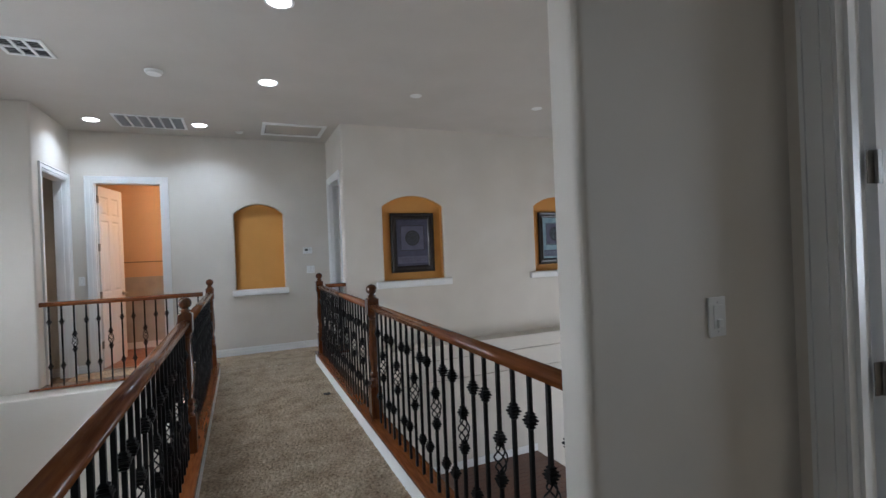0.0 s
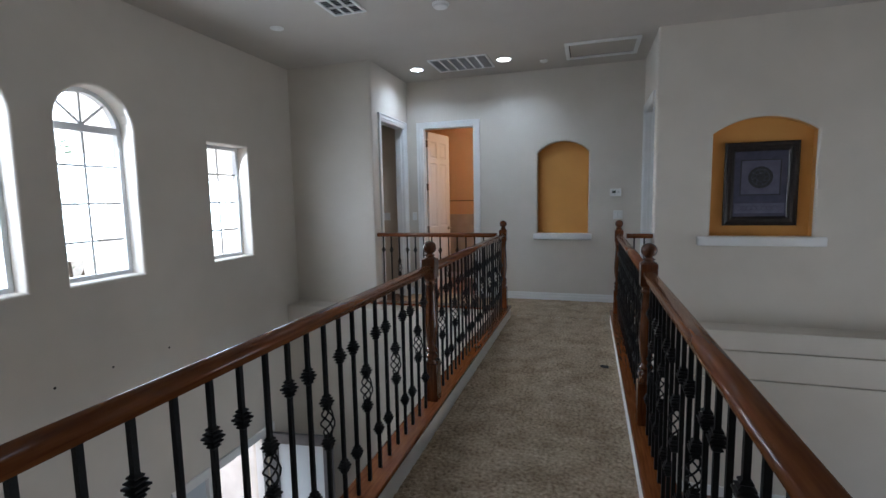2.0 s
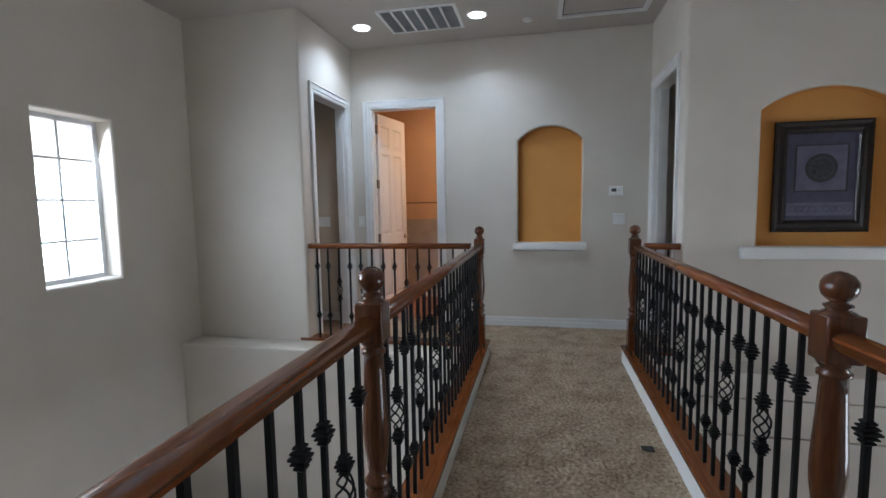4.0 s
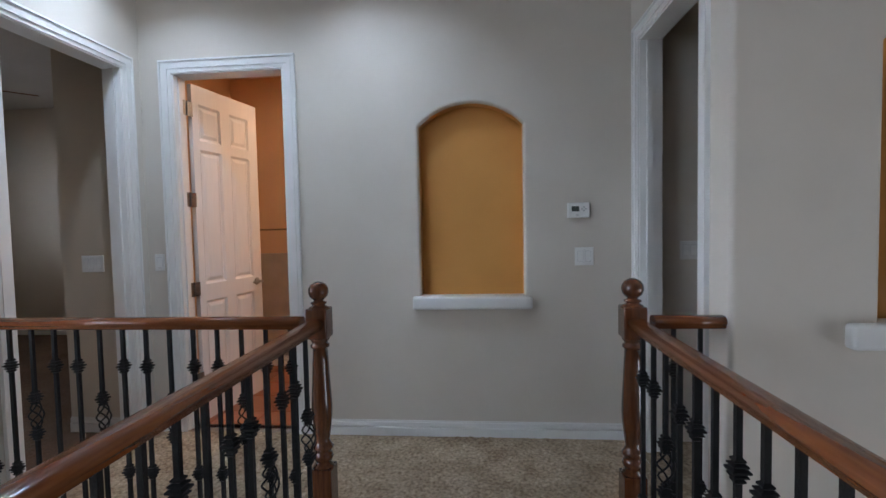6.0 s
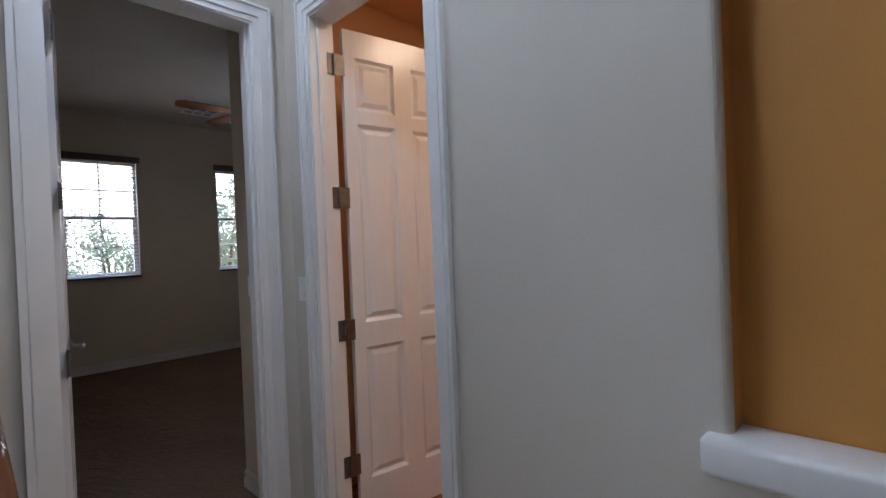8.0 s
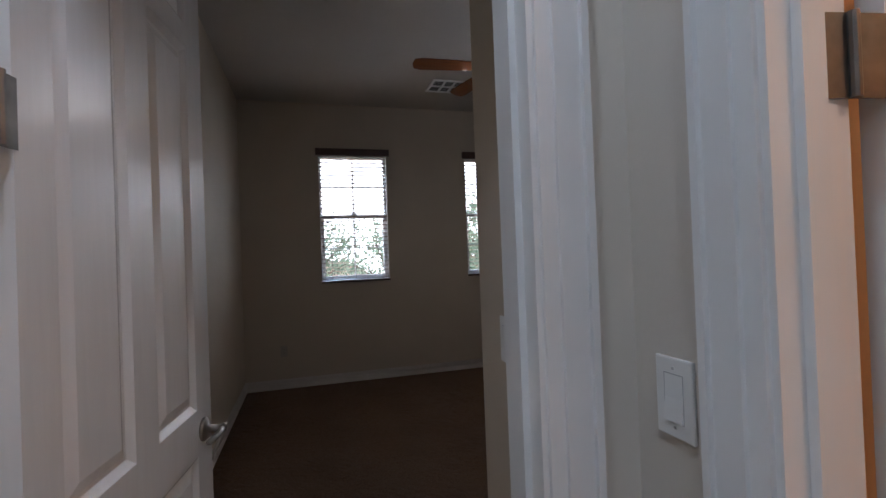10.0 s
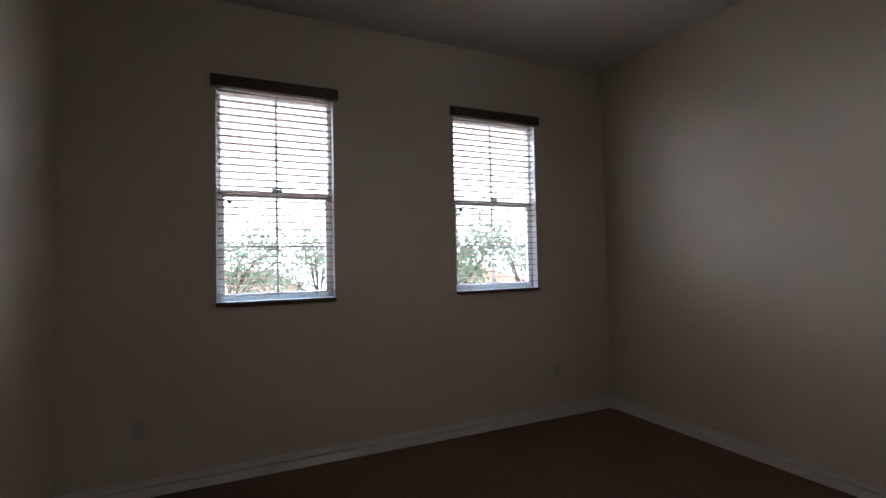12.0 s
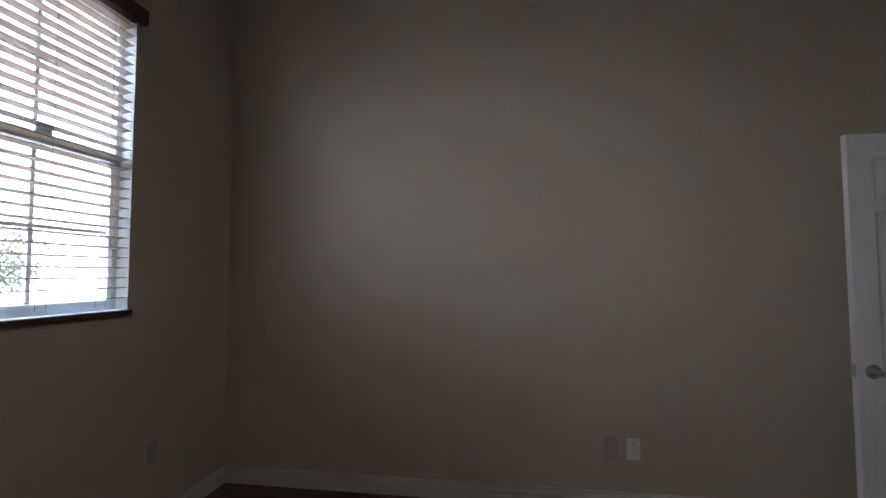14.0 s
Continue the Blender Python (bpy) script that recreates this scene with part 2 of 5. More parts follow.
def box(bm, x0, x1, y0, y1, z0, z1, bevel=0.0, seg=2):
    v = [bm.verts.new((x, y, z)) for x in (x0, x1) for y in (y0, y1) for z in (z0, z1)]
    fs = [bm.faces.new([v[i] for i in q]) for q in ((0, 1, 3, 2), (4, 6, 7, 5), (0, 4, 5, 1), (2, 3, 7, 6), (0, 2, 6, 4), (1, 5, 7, 3))]
    if bevel:
        es = list({e for f in fs for e in f.edges})
        bmesh.ops.bevel(bm, geom=es, offset=bevel, segments=seg, profile=0.5, affect="EDGES")
    return bm


def boxes(*bs, bevel=0.0):
    bm = bmesh.new()
    for b in bs:
        box(bm, *b, bevel=bevel)
    return bm


def lathe(bm, profile, seg=20, centre=(0, 0, 0)):
    """Turns (radius, height) pairs about z."""
    rings = []
    for r, z in profile:
        rings.append([bm.verts.new((centre[0] + r * math.cos(2 * math.pi * i / seg), centre[1] + r * math.sin(2 * math.pi * i / seg), centre[2] + z)) for i in range(seg)])
    for a, b in zip(rings, rings[1:]):
        for i in range(seg):
            bm.faces.new((a[i], a[(i + 1) % seg], b[(i + 1) % seg], b[i]))
    bm.faces.new(list(reversed(rings[0])))
    bm.faces.new(rings[-1])
    return bm


def prism(bm, poly, place, d0, d1):
    """Extrudes a (u, z) polygon from depth d0 to d1; place maps (u, z, d) to the world."""
    a = [bm.verts.new(place(u, z, d0)) for u, z in poly]
    b = [bm.verts.new(place(u, z, d1)) for u, z in poly]
    bm.faces.new(a)
    bm.faces.new(list(reversed(b)))
    k = len(poly)
    for i in range(k):
        bm.faces.new((a[i], b[i], b[(i + 1) % k], a[(i + 1) % k]))


def arc(ua, ub, zb, rise, n=16, g=0.0):
    """Points of an arch from (ua, zb) up by rise and down to (ub, zb); g grows it."""
    c, w = (ua + ub) / 2, (ub - ua) / 2
    if rise <= 0:
        return [(ua - g, zb + g), (ub + g, zb + g)]
    r = (w * w + rise * rise) / (2 * rise)
    half = math.asin(min(1.0, w / r)) if rise <= w else math.pi / 2
    zc = zb + rise - r
    if rise >= w:
        r, zc, half = w, zb, math.pi / 2
    return [(c + (r + g) * math.sin(-half + 2 * half * i / n), zc + (r + g) * math.cos(-half + 2 * half * i / n)) for i in range(n + 1)]


def wall_mesh(u0, u1, z0, z1, openings, place, thick):
    """A wall with rectangular or arched openings (ua, ub, za, zb, rise)."""
    bm = bmesh.new()
    cur = u0
    for ua, ub, za, zb, rise in sorted(openings):
        if ua > cur:
            prism(bm, [(cur, z0), (ua, z0), (ua, z1), (cur, z1)], place, 0, thick)
        if za > z0:
            prism(bm, [(ua, z0), (ub, z0), (ub, za), (ua, za)], place, 0, thick)
        pts = arc(ua, ub, zb, rise)
        if rise > 0:
            pts[0], pts[-1] = (ua, pts[0][1]), (ub, pts[-1][1])
        for (a, za2), (b, zb2) in zip(pts, pts[1:]):
            prism(bm, [(a, za2), (b, zb2), (b, z1), (a, z1)], place, 0, thick)
        cur = ub
    if cur < u1:
        prism(bm, [(cur, z0), (u1, z0), (u1, z1), (cur, z1)], place, 0, thick)
    return bm


def outline(ua, ub, za, zb, rise, g, n=16):
    top = arc(ua, ub, zb, rise, n, g)
    top[0], top[-1] = (ua - g, top[0][1]), (ub + g, top[-1][1])
    return [(ua - g, za - g)] + top + [(ub + g, za - g)]


def lip(bm, shape, place, r, seg=5):
    """The rounded plaster edge round an opening, from the wall's face into the reveal."""
    rows = [[bm.verts.new(place(u, z, 0.0015)) for u, z in outline(*shape, r + 0.014)]]
    for i in range(seg + 1):
        a = math.pi / 2 * i / seg
        rows.append([bm.verts.new(place(u, z, r * (1 - math.cos(a)))) for u, z in outline(*shape, r * (1 - math.sin(a)))])
    k = len(rows[0])
    for a, b in zip(rows, rows[1:]):
        for i in range(k):
            bm.faces.new((a[i], a[(i + 1) % k], b[(i + 1) % k], b[i]))


def tube_shell(bm, shape, place, d0, d1, t=0.004, back=False):
    """The lining of an opening between two depths, with a back where wanted."""
    a, b = outline(*shape, 0.0), outline(*shape, t)
    k = len(a)
    va, vb = [bm.verts.new(place(u, z, d0)) for u, z in a], [bm.verts.new(place(u, z, d1)) for u, z in a]
    wa, wb = [bm.verts.new(place(u, z, d0)) for u, z in b], [bm.verts.new(place(u, z, d1)) for u, z in b]
    for i in range(k):
        j = (i + 1) % k
        bm.faces.new((va[i], va[j], vb[j], vb[i]))
        bm.faces.new((wa[i], wb[i], wb[j], wa[j]))
        bm.faces.new((va[i], wa[i], wa[j], va[j]))
        bm.faces.new((vb[i], vb[j], wb[j], wb[i]))
    if back:
        prism(bm, b, place, d1, d1 + 0.012)


def structure(name, bm, mat, label, category="wall", smooth=False):
    return tagged(mesh_object(name, bm, mat, smooth), label, category, kind="structure")


def quarter(bm, cx, cy, r, a0, z0, z1, seg=6):
    """A rounded upright corner: a quarter disc about (cx, cy), from angle a0 on."""
    pts = [(cx, cy)] + [(cx + r * math.cos(radians(a0 + 90 * i / seg)), cy + r * math.sin(radians(a0 + 90 * i / seg))) for i in range(seg + 1)]
    prism(bm, pts, lambda u, v, d: (u, v, d), z0, z1)


def tube(bm, pts, r, seg=8):
    rings = []
    for i, p in enumerate(pts):
        p = Vector(p)
        d = (Vector(pts[min(i + 1, len(pts) - 1)]) - Vector(pts[max(i - 1, 0)])).normalized()
        up = Vector((0, 0, 1)) if abs(d.z) < 0.9 else Vector((1, 0, 0))
        s = d.cross(up).normalized()
        t = s.cross(d)
        rings.append([bm.verts.new(p + r * (math.cos(2 * math.pi * k / seg) * s + math.sin(2 * math.pi * k / seg) * t)) for k in range(seg)])
    for a, b in zip(rings, rings[1:]):
        for k in range(seg):
            bm.faces.new((a[k], a[(k + 1) % seg], b[(k + 1) % seg], b[k]))
    bm.faces.new(list(reversed(rings[0])))
    bm.faces.new(rings[-1])
    return bm

# ---------------------------------------------------------------- large structure
HZ, RZ, GZ = 3.10, 3.10, -3.40   # hall ceiling, bedroom ceiling, ground floor
XW = -2.452                       # hall window wall
NY = 7.59                         # wall with the empty niche
AY = 6.42                         # wall with the framed prints
LX, RX = -1.288, 1.920            # walls with the bedroom doors
T = 0.12


def face_y(y, s=1):
    return lambda u, z, d: (u, y + s * d, z)


def face_x(x, s=1):
    return lambda u, z, d: (x + s * d, u, z)


BATH_DOOR = (-1.064, -0.284, 0.0, 2.442)
BED_DOOR = (6.652, 7.434, 0.0, 2.442)
MASTER_DOOR = (6.660, 7.445, 0.0, 2.442)
NICHE = (0.594, 1.256, 0.920, 2.013, 0.143)
PRINT_NICHE = (2.445, 3.328, 0.984, 2.011, 0.147)
PRINT_NICHE_2 = (4.895, 5.778, 0.984, 2.011, 0.147)
WIN_A = (3.556, 4.170, 0.820, 2.045, 0.307)
WIN_B = (2.654, 3.268, 0.820, 2.045, 0.307)
WIN_C = (4.985, 5.569, 0.818, 2.038, 0.0)
LIP = 0.022


def grown(s, r):
    return (s[0] - r, s[1] + r, s[2] - r, s[3] if s[4] else s[3] + r, s[4] + r if s[4] else 0)


# wall with niche and bathroom door
bm = wall_mesh(LX - T, RX + T, -0.3, HZ, [(*BATH_DOOR, 0), grown(NICHE, LIP)], face_y(NY), T)
lip(bm, NICHE, face_y(NY), LIP)
structure("wall_north", bm, WALL, "beige painted wall with an arched ochre niche and a doorway")
bm = bmesh.new()
tube_shell(bm, NICHE, face_y(NY), LIP, 0.105, back=True)
structure("niche_lining_1", bm, ORANGE, "ochre painted lining of the empty arched wall niche", "niche")

# wall with the prints
bm = wall_mesh(RX + LIP, 8.2, 0.09, HZ, [grown(PRINT_NICHE, LIP), grown(PRINT_NICHE_2, LIP)], face_y(AY), T)
lip(bm, PRINT_NICHE, face_y(AY), LIP)
lip(bm, PRINT_NICHE_2, face_y(AY), LIP)
quarter(bm, RX + LIP, AY + LIP, LIP, 180, 0.0, HZ)
structure("wall_prints", bm, WALL, "beige painted wall with two arched niches for framed prints")
for k, s in enumerate((PRINT_NICHE, PRINT_NICHE_2)):
    bm = bmesh.new()
    tube_shell(bm, s, face_y(AY), LIP, 0.105, back=True)
    structure(f"niche_lining_{k + 2}", bm, ORANGE, "ochre painted lining of the arched wall niche behind a print", "niche")
# lower part of that wall: a ledge and two stepped bands
structure("wall_prints_lower", boxes((1.70, 8.2, 6.13, AY + T, -0.098, 0.09), (1.70, 8.2, 6.135, AY + T, -0.382, -0.111), (1.70, 8.2, 6.14, AY + T, GZ, -0.395), (1.70, 8.2, 6.17, AY + T, -0.5, 0.0), bevel=0.004), WALL,
          "beige stepped ledge and wall below the prints")
# wall with the two bedroom doors
bm = wall_mesh(AY + LIP, NY, 0.0, HZ, [(*MASTER_DOOR, 0)], face_x(RX), T)
structure("wall_east_door", bm, WALL, "beige painted wall with a white cased doorway")
bm = wall_mesh(6.40 + LIP, NY, 0.0, HZ, [(*BED_DOOR, 0)], face_x(LX, -1), T)
quarter(bm, LX - LIP, 6.40 + LIP, LIP, 270, 0.0, HZ)
structure("wall_west_door", bm, WALL, "beige painted wall with a white cased doorway")
structure("wall_alcove", boxes((XW - 0.24, LX - LIP, 6.40, 6.414, 0.10, HZ)), WALL, "beige painted wall beside the hall windows")
structure("wall_alcove_lower", boxes((XW, 0.215, 6.13, 6.41, GZ, 0.10), bevel=0.016), WALL, "beige ledge and wall below the landing")

# window wall of the hall
FRONT = (4.33, 5.63, GZ, -1.39, 0)
bm = wall_mesh(0.9, 6.40, -0.6, HZ, [grown(WIN_A, LIP), grown(WIN_B, LIP), grown(WIN_C, LIP)], face_x(XW, -1), 0.24)
for s in (WIN_A, WIN_B, WIN_C):
    lip(bm, s, face_x(XW, -1), LIP)
    tube_shell(bm, s, face_x(XW, -1), LIP, 0.236)
structure("wall_windows", bm, WALL, "beige painted double-height wall with deep arched windows")
bm = wall_mesh(0.9, 6.40, GZ, -0.6, [FRONT], face_x(XW, -1), 0.24)
structure("wall_entry", bm, WALL, "beige painted wall round the front entrance")

# stub wall, hallway behind the camera, far closures
bm = boxes((1.444, 2.28, 1.222, 1.342, 0.0, HZ))
es = [e for e in bm.edges if abs(e.verts[0].co.x - 1.444) < 1e-5 and abs(e.verts[1].co.x - 1.444) < 1e-5 and abs(e.verts[0].co.z - e.verts[1].co.z) > 1]
bmesh.ops.bevel(bm, geom=es, offset=0.028, segments=6, profile=0.5, affect="EDGES")
structure("wall_stub", bm, WALL, "beige painted wall end with a rounded corner", smooth=False)
HALL_DOOR = (0.31, 1.098, 0.0, 2.442)
structure("wall_hall_east", wall_mesh(-2.6, 1.342, 0.0, HZ, [(*HALL_DOOR, 0)], face_x(2.28), T), WALL, "beige painted hallway wall with a doorway")
structure("wall_hall_west", boxes((0.09, 0.215, -2.6, 1.33, 0.0, HZ)), WALL, "beige painted hallway wall")
structure("wall_hall_south", boxes((0.09, 2.40, -2.72, -2.6, 0.0, HZ)), WALL, "beige painted wall at the end of the hallway")
# unseen shell added to block stray daylight; its opening fits the added lamp
structure("wall_side_room", boxes((5.6, 5.72, -2.72, -0.4, 0.0, HZ), (5.6, 5.72, 1.0, 1.222, 0.0, HZ), (5.6, 5.72, -0.4, 1.0, 0.0, 0.85), (5.6, 5.72, -0.4, 1.0, 2.15, HZ), (2.40, 5.6, -2.72, -2.6, 0.0, HZ)), WALL, "unseen beige walls added to close the room off the hallway")
structure("floor_side_room", boxes((2.40, 5.72, -2.72, 1.222, -0.36, -0.004)), CARPET, "beige carpet of the room off the hallway", "carpet")
structure("wall_void_south", boxes((XW - 0.24, 0.21, 0.78, 0.90, GZ, HZ)), WALL, "beige painted double-height wall")
structure("wall_void_south_east", boxes((2.40, 8.2, 1.222, 1.342, GZ, HZ)), WALL, "beige painted double-height wall")
structure("wall_void_under", boxes((0.215, 2.40, 1.222, 1.342, GZ, -0.36)), WALL, "beige painted wall under the hallway")
# opening assumed in this unseen wall, made for the added fill lamp
structure("wall_void_east", wall_mesh(1.0, 6.6, GZ, HZ, [(2.4, 4.8, -2.2, 0.4, 0)], face_x(8.2), T), WALL, "beige painted double-height wall")
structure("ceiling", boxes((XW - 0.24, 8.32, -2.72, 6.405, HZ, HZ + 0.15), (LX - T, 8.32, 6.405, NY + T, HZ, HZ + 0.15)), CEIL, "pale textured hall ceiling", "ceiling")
structure("floor_bridge", boxes((0.225, 1.675, 1.20, 6.62, -0.36, -0.012)), WALL, "beige plastered slab of the bridge", "floor")
structure("floor_landing", boxes((LX - T, RX + T, 6.42, NY + T, -0.30, -0.012)), WALL, "floor slab of the landing", "floor")
structure("floor_hallway", boxes((0.09, 2.40, -2.72, 1.20, -0.36, -0.012)), WALL, "floor slab of the hallway", "floor")


def carpet(name, x0, x1, y0, y1, step, mat, label, height=0.011):
    nx, ny = int((x1 - x0) / step), int((y1 - y0) / step)
    rng = np.random.default_rng(7)
    gx, gy = np.meshgrid(np.linspace(x0, x1, nx + 1), np.linspace(y0, y1, ny + 1))
    slow = 0.5 + 0.5 * np.sin(gx * 3.1 + 1.7 * np.sin(gy * 2.3)) * np.sin(gy * 4.3 + 1.1 * np.sin(gx * 3.7))
    gz = (rng.random(gx.shape) ** 1.5) * height * (0.6 + 0.7 * slow) - 0.004
    jx, jy = (rng.random(gx.shape) - 0.5) * step * 0.8, (rng.random(gx.shape) - 0.5) * step * 0.8
    jx[:, 0] = jx[:, -1] = 0
    jy[0, :] = jy[-1, :] = 0
    v = np.stack([gx + jx, gy + jy, gz], -1).reshape(-1, 3)
    i = np.arange(nx * ny)
    a = (i // nx) * (nx + 1) + i % nx
    f = np.stack([a, a + 1, a + nx + 2, a + nx + 1], -1)
    me = bpy.data.meshes.new(name)
    me.from_pydata(v.tolist(), [], f.tolist())
    me.materials.append(mat)
    return tagged(new(name, me), label, "carpet", kind="structure")


carpet("carpet_bridge", 0.34, 1.56, 1.20, 6.62, 0.013, CARPET, "worn beige cut-pile carpet along the bridge")
carpet("carpet_landing", LX, RX, 6.62, NY, 0.016, CARPET, "beige cut-pile carpet of the landing")
carpet("carpet_landing_sides", LX, 0.34, 6.49, 6.62, 0.02, CARPET, "beige cut-pile carpet behind the landing rail")
carpet("carpet_hallway", 0.215, 2.28, -2.6, 1.20, 0.03, CARPET, "beige cut-pile carpet of the hallway")
bm = boxes((1.372, 1.438, 5.028, 5.082, 0.0, 0.009), bevel=0.003)
tagged(mesh_object("carpet_stain", bm, DARK), "small dark brown scrap on the carpet", "scrap")

# bedroom
RXW, RYN, RYS, RXE = -5.970, 10.500, 6.415, -1.89
BW1, BW2 = (7.232, 7.985, 1.130, 2.530, 0), (8.938, 9.717, 1.130, 2.530, 0)
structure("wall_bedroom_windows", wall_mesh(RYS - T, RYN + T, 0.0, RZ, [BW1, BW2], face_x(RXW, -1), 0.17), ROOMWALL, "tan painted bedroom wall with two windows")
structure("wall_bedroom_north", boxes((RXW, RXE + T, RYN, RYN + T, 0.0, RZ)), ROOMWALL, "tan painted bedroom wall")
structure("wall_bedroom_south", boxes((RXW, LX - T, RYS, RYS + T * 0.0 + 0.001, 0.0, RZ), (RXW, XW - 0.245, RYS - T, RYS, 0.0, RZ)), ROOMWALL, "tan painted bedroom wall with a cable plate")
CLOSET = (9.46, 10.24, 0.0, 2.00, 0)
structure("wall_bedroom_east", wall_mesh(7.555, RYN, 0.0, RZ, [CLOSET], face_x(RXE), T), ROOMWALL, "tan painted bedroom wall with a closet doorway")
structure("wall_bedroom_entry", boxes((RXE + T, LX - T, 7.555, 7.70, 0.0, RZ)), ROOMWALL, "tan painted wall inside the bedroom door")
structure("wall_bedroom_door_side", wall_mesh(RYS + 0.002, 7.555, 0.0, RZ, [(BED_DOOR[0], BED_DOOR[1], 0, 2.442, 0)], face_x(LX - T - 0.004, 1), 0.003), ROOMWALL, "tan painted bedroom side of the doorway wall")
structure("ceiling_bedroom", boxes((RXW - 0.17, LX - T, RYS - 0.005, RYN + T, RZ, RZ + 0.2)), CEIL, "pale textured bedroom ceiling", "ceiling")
structure("floor_bedroom", boxes((RXW - 0.17, LX - 0.01, 6.43, RYN + T, -0.30, -0.014)), WALL, "floor slab of the bedroom", "floor")
structure("threshold", boxes((BATH_DOOR[0], BATH_DOOR[1], 7.586, 7.645, -0.03, 0.003), bevel=0.002), GROUT, "narrow bathroom door threshold", "threshold")
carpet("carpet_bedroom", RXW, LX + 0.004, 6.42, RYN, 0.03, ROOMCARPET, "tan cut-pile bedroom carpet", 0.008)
structure("closet_shell", boxes((RXE + T, -0.9, 9.29, 9.41, 0, RZ), (-1.02, -0.9, 9.41, RYN, 0, RZ), (RXE + T, -0.9, RYN, RYN + T, 0, RZ), (LX - T, -0.9, 9.285, RYN + T, RZ, RZ + 0.2)), ROOMWALL, "plain closet walls", "wall")

# bathroom
structure("wall_bathroom", boxes((-1.64, -1.52, NY + T, 9.28, 0, 2.9), (-1.52, 1.7, 9.16, 9.28, 0, 2.9), (1.58, 1.7, NY + T, 9.16, 0, 2.9)), BATHWALL, "apricot painted bathroom walls")
bm = wall_mesh(-1.52, 1.58, 0, 2.9, [(*BATH_DOOR, 0)], face_y(NY + T + 0.001), 0.004)
structure("wall_bathroom_door_side", bm, BATHWALL, "apricot painted inside of the bathroom door wall")
structure("ceiling_bathroom", boxes((-1.64, 1.7, NY + T, 9.28, 2.9, 3.0)), BATHWALL, "apricot painted bathroom ceiling", "ceiling")
structure("floor_bathroom", boxes((-1.64, 1.7, NY + 0.06, 9.28, -0.3, -0.010)), GROUT, "grout bed of the bathroom floor", "floor")

# master bedroom seen through its door
structure("wall_master", boxes((RX + T, 6.2, 7.57, 7.70, 0, HZ), (6.2, 6.32, AY + T, 7.70, 0, HZ)), WALL, "beige painted wall inside the master bedroom")
structure("floor_master", boxes((RX + 0.01, 6.3, AY, 7.7, -0.30, -0.006)), CARPET, "beige carpet of the master bedroom", "carpet")

# ground floor, stair landing
structure("floor_entry", boxes((XW - 0.24, 8.3, 0.8, 6.5, GZ - 0.2, GZ)), TILEFLOOR, "pale stone tile floor of the entrance hall", "floor")

# outdoors
bm = bmesh.new()
box(bm, -600, 600, -600, 600, -3.75, -3.61)
structure("ground", bm, EARTH, "pale gravel ground outside the house", "ground")
structure("house_front", boxes((-6.21, XW - 0.25, 6.29, 6.412, -3.61, 0.0), (-6.21, XW - 0.25, 6.27, 6.288, -3.61, 3.3), (XW - 0.28, XW - 0.244, -2.7, 2.0, -3.61, 3.3)), STUCCO, "pale stucco outside wall", "wall")

# ---------------------------------------------------------------- trim: baseboards, casings


def baseboard(name, runs, paint=None):
    """Runs of (x0, y0, x1, y1, nx, ny): a stepped board on the side of the normal."""
    bm = bmesh.new()
    for x0, y0, x1, y1, nx, ny in runs:
        for z0, z1, t in ((0.0, 0.058, 0.018), (0.058, 0.066, 0.004), (0.066, 0.092, 0.014), (0.092, 0.104, 0.006)):
            xs, ys = sorted((x0, x1 + nx * t)) if nx else sorted((x0, x1)), sorted((y0, y1 + ny * t)) if ny else sorted((y0, y1))
            box(bm, *xs, *ys, z0, z1, bevel=0.003, seg=1)
    return tagged(mesh_object(name, bm, paint or TRIM), "white moulded baseboard", "baseboard", kind="structure")


C = 0.078
baseboard("baseboard", [(LX, NY, BATH_DOOR[0] - C, NY, 0, -1), (BATH_DOOR[1] + C, NY, RX, NY, 0, -1),
                        (LX, BED_DOOR[1] + C, LX, NY, 1, 0), (LX, 6.46, LX, BED_DOOR[0] - C, 1, 0)])
baseboard("baseboard_bedroom", [(RXW, RYS, RXW, RYN, 1, 0), (RXW, RYN, RXE, RYN, 0, -1), (RXW, RYS, LX - T - 0.01, RYS, 0, 1),
                                (RXE, 7.555, RXE, CLOSET[0] - 0.08, -1, 0), (RXE, 7.555, LX - T - 0.01, 7.555, 0, -1)], ROOMTRIM)
baseboard("baseboard_hallway", [(1.48, 1.222, 2.26, 1.222, 0, -1)])
baseboard("baseboard_bathroom", [(-1.52, 9.125, 1.58, 9.125, 0, -1)])


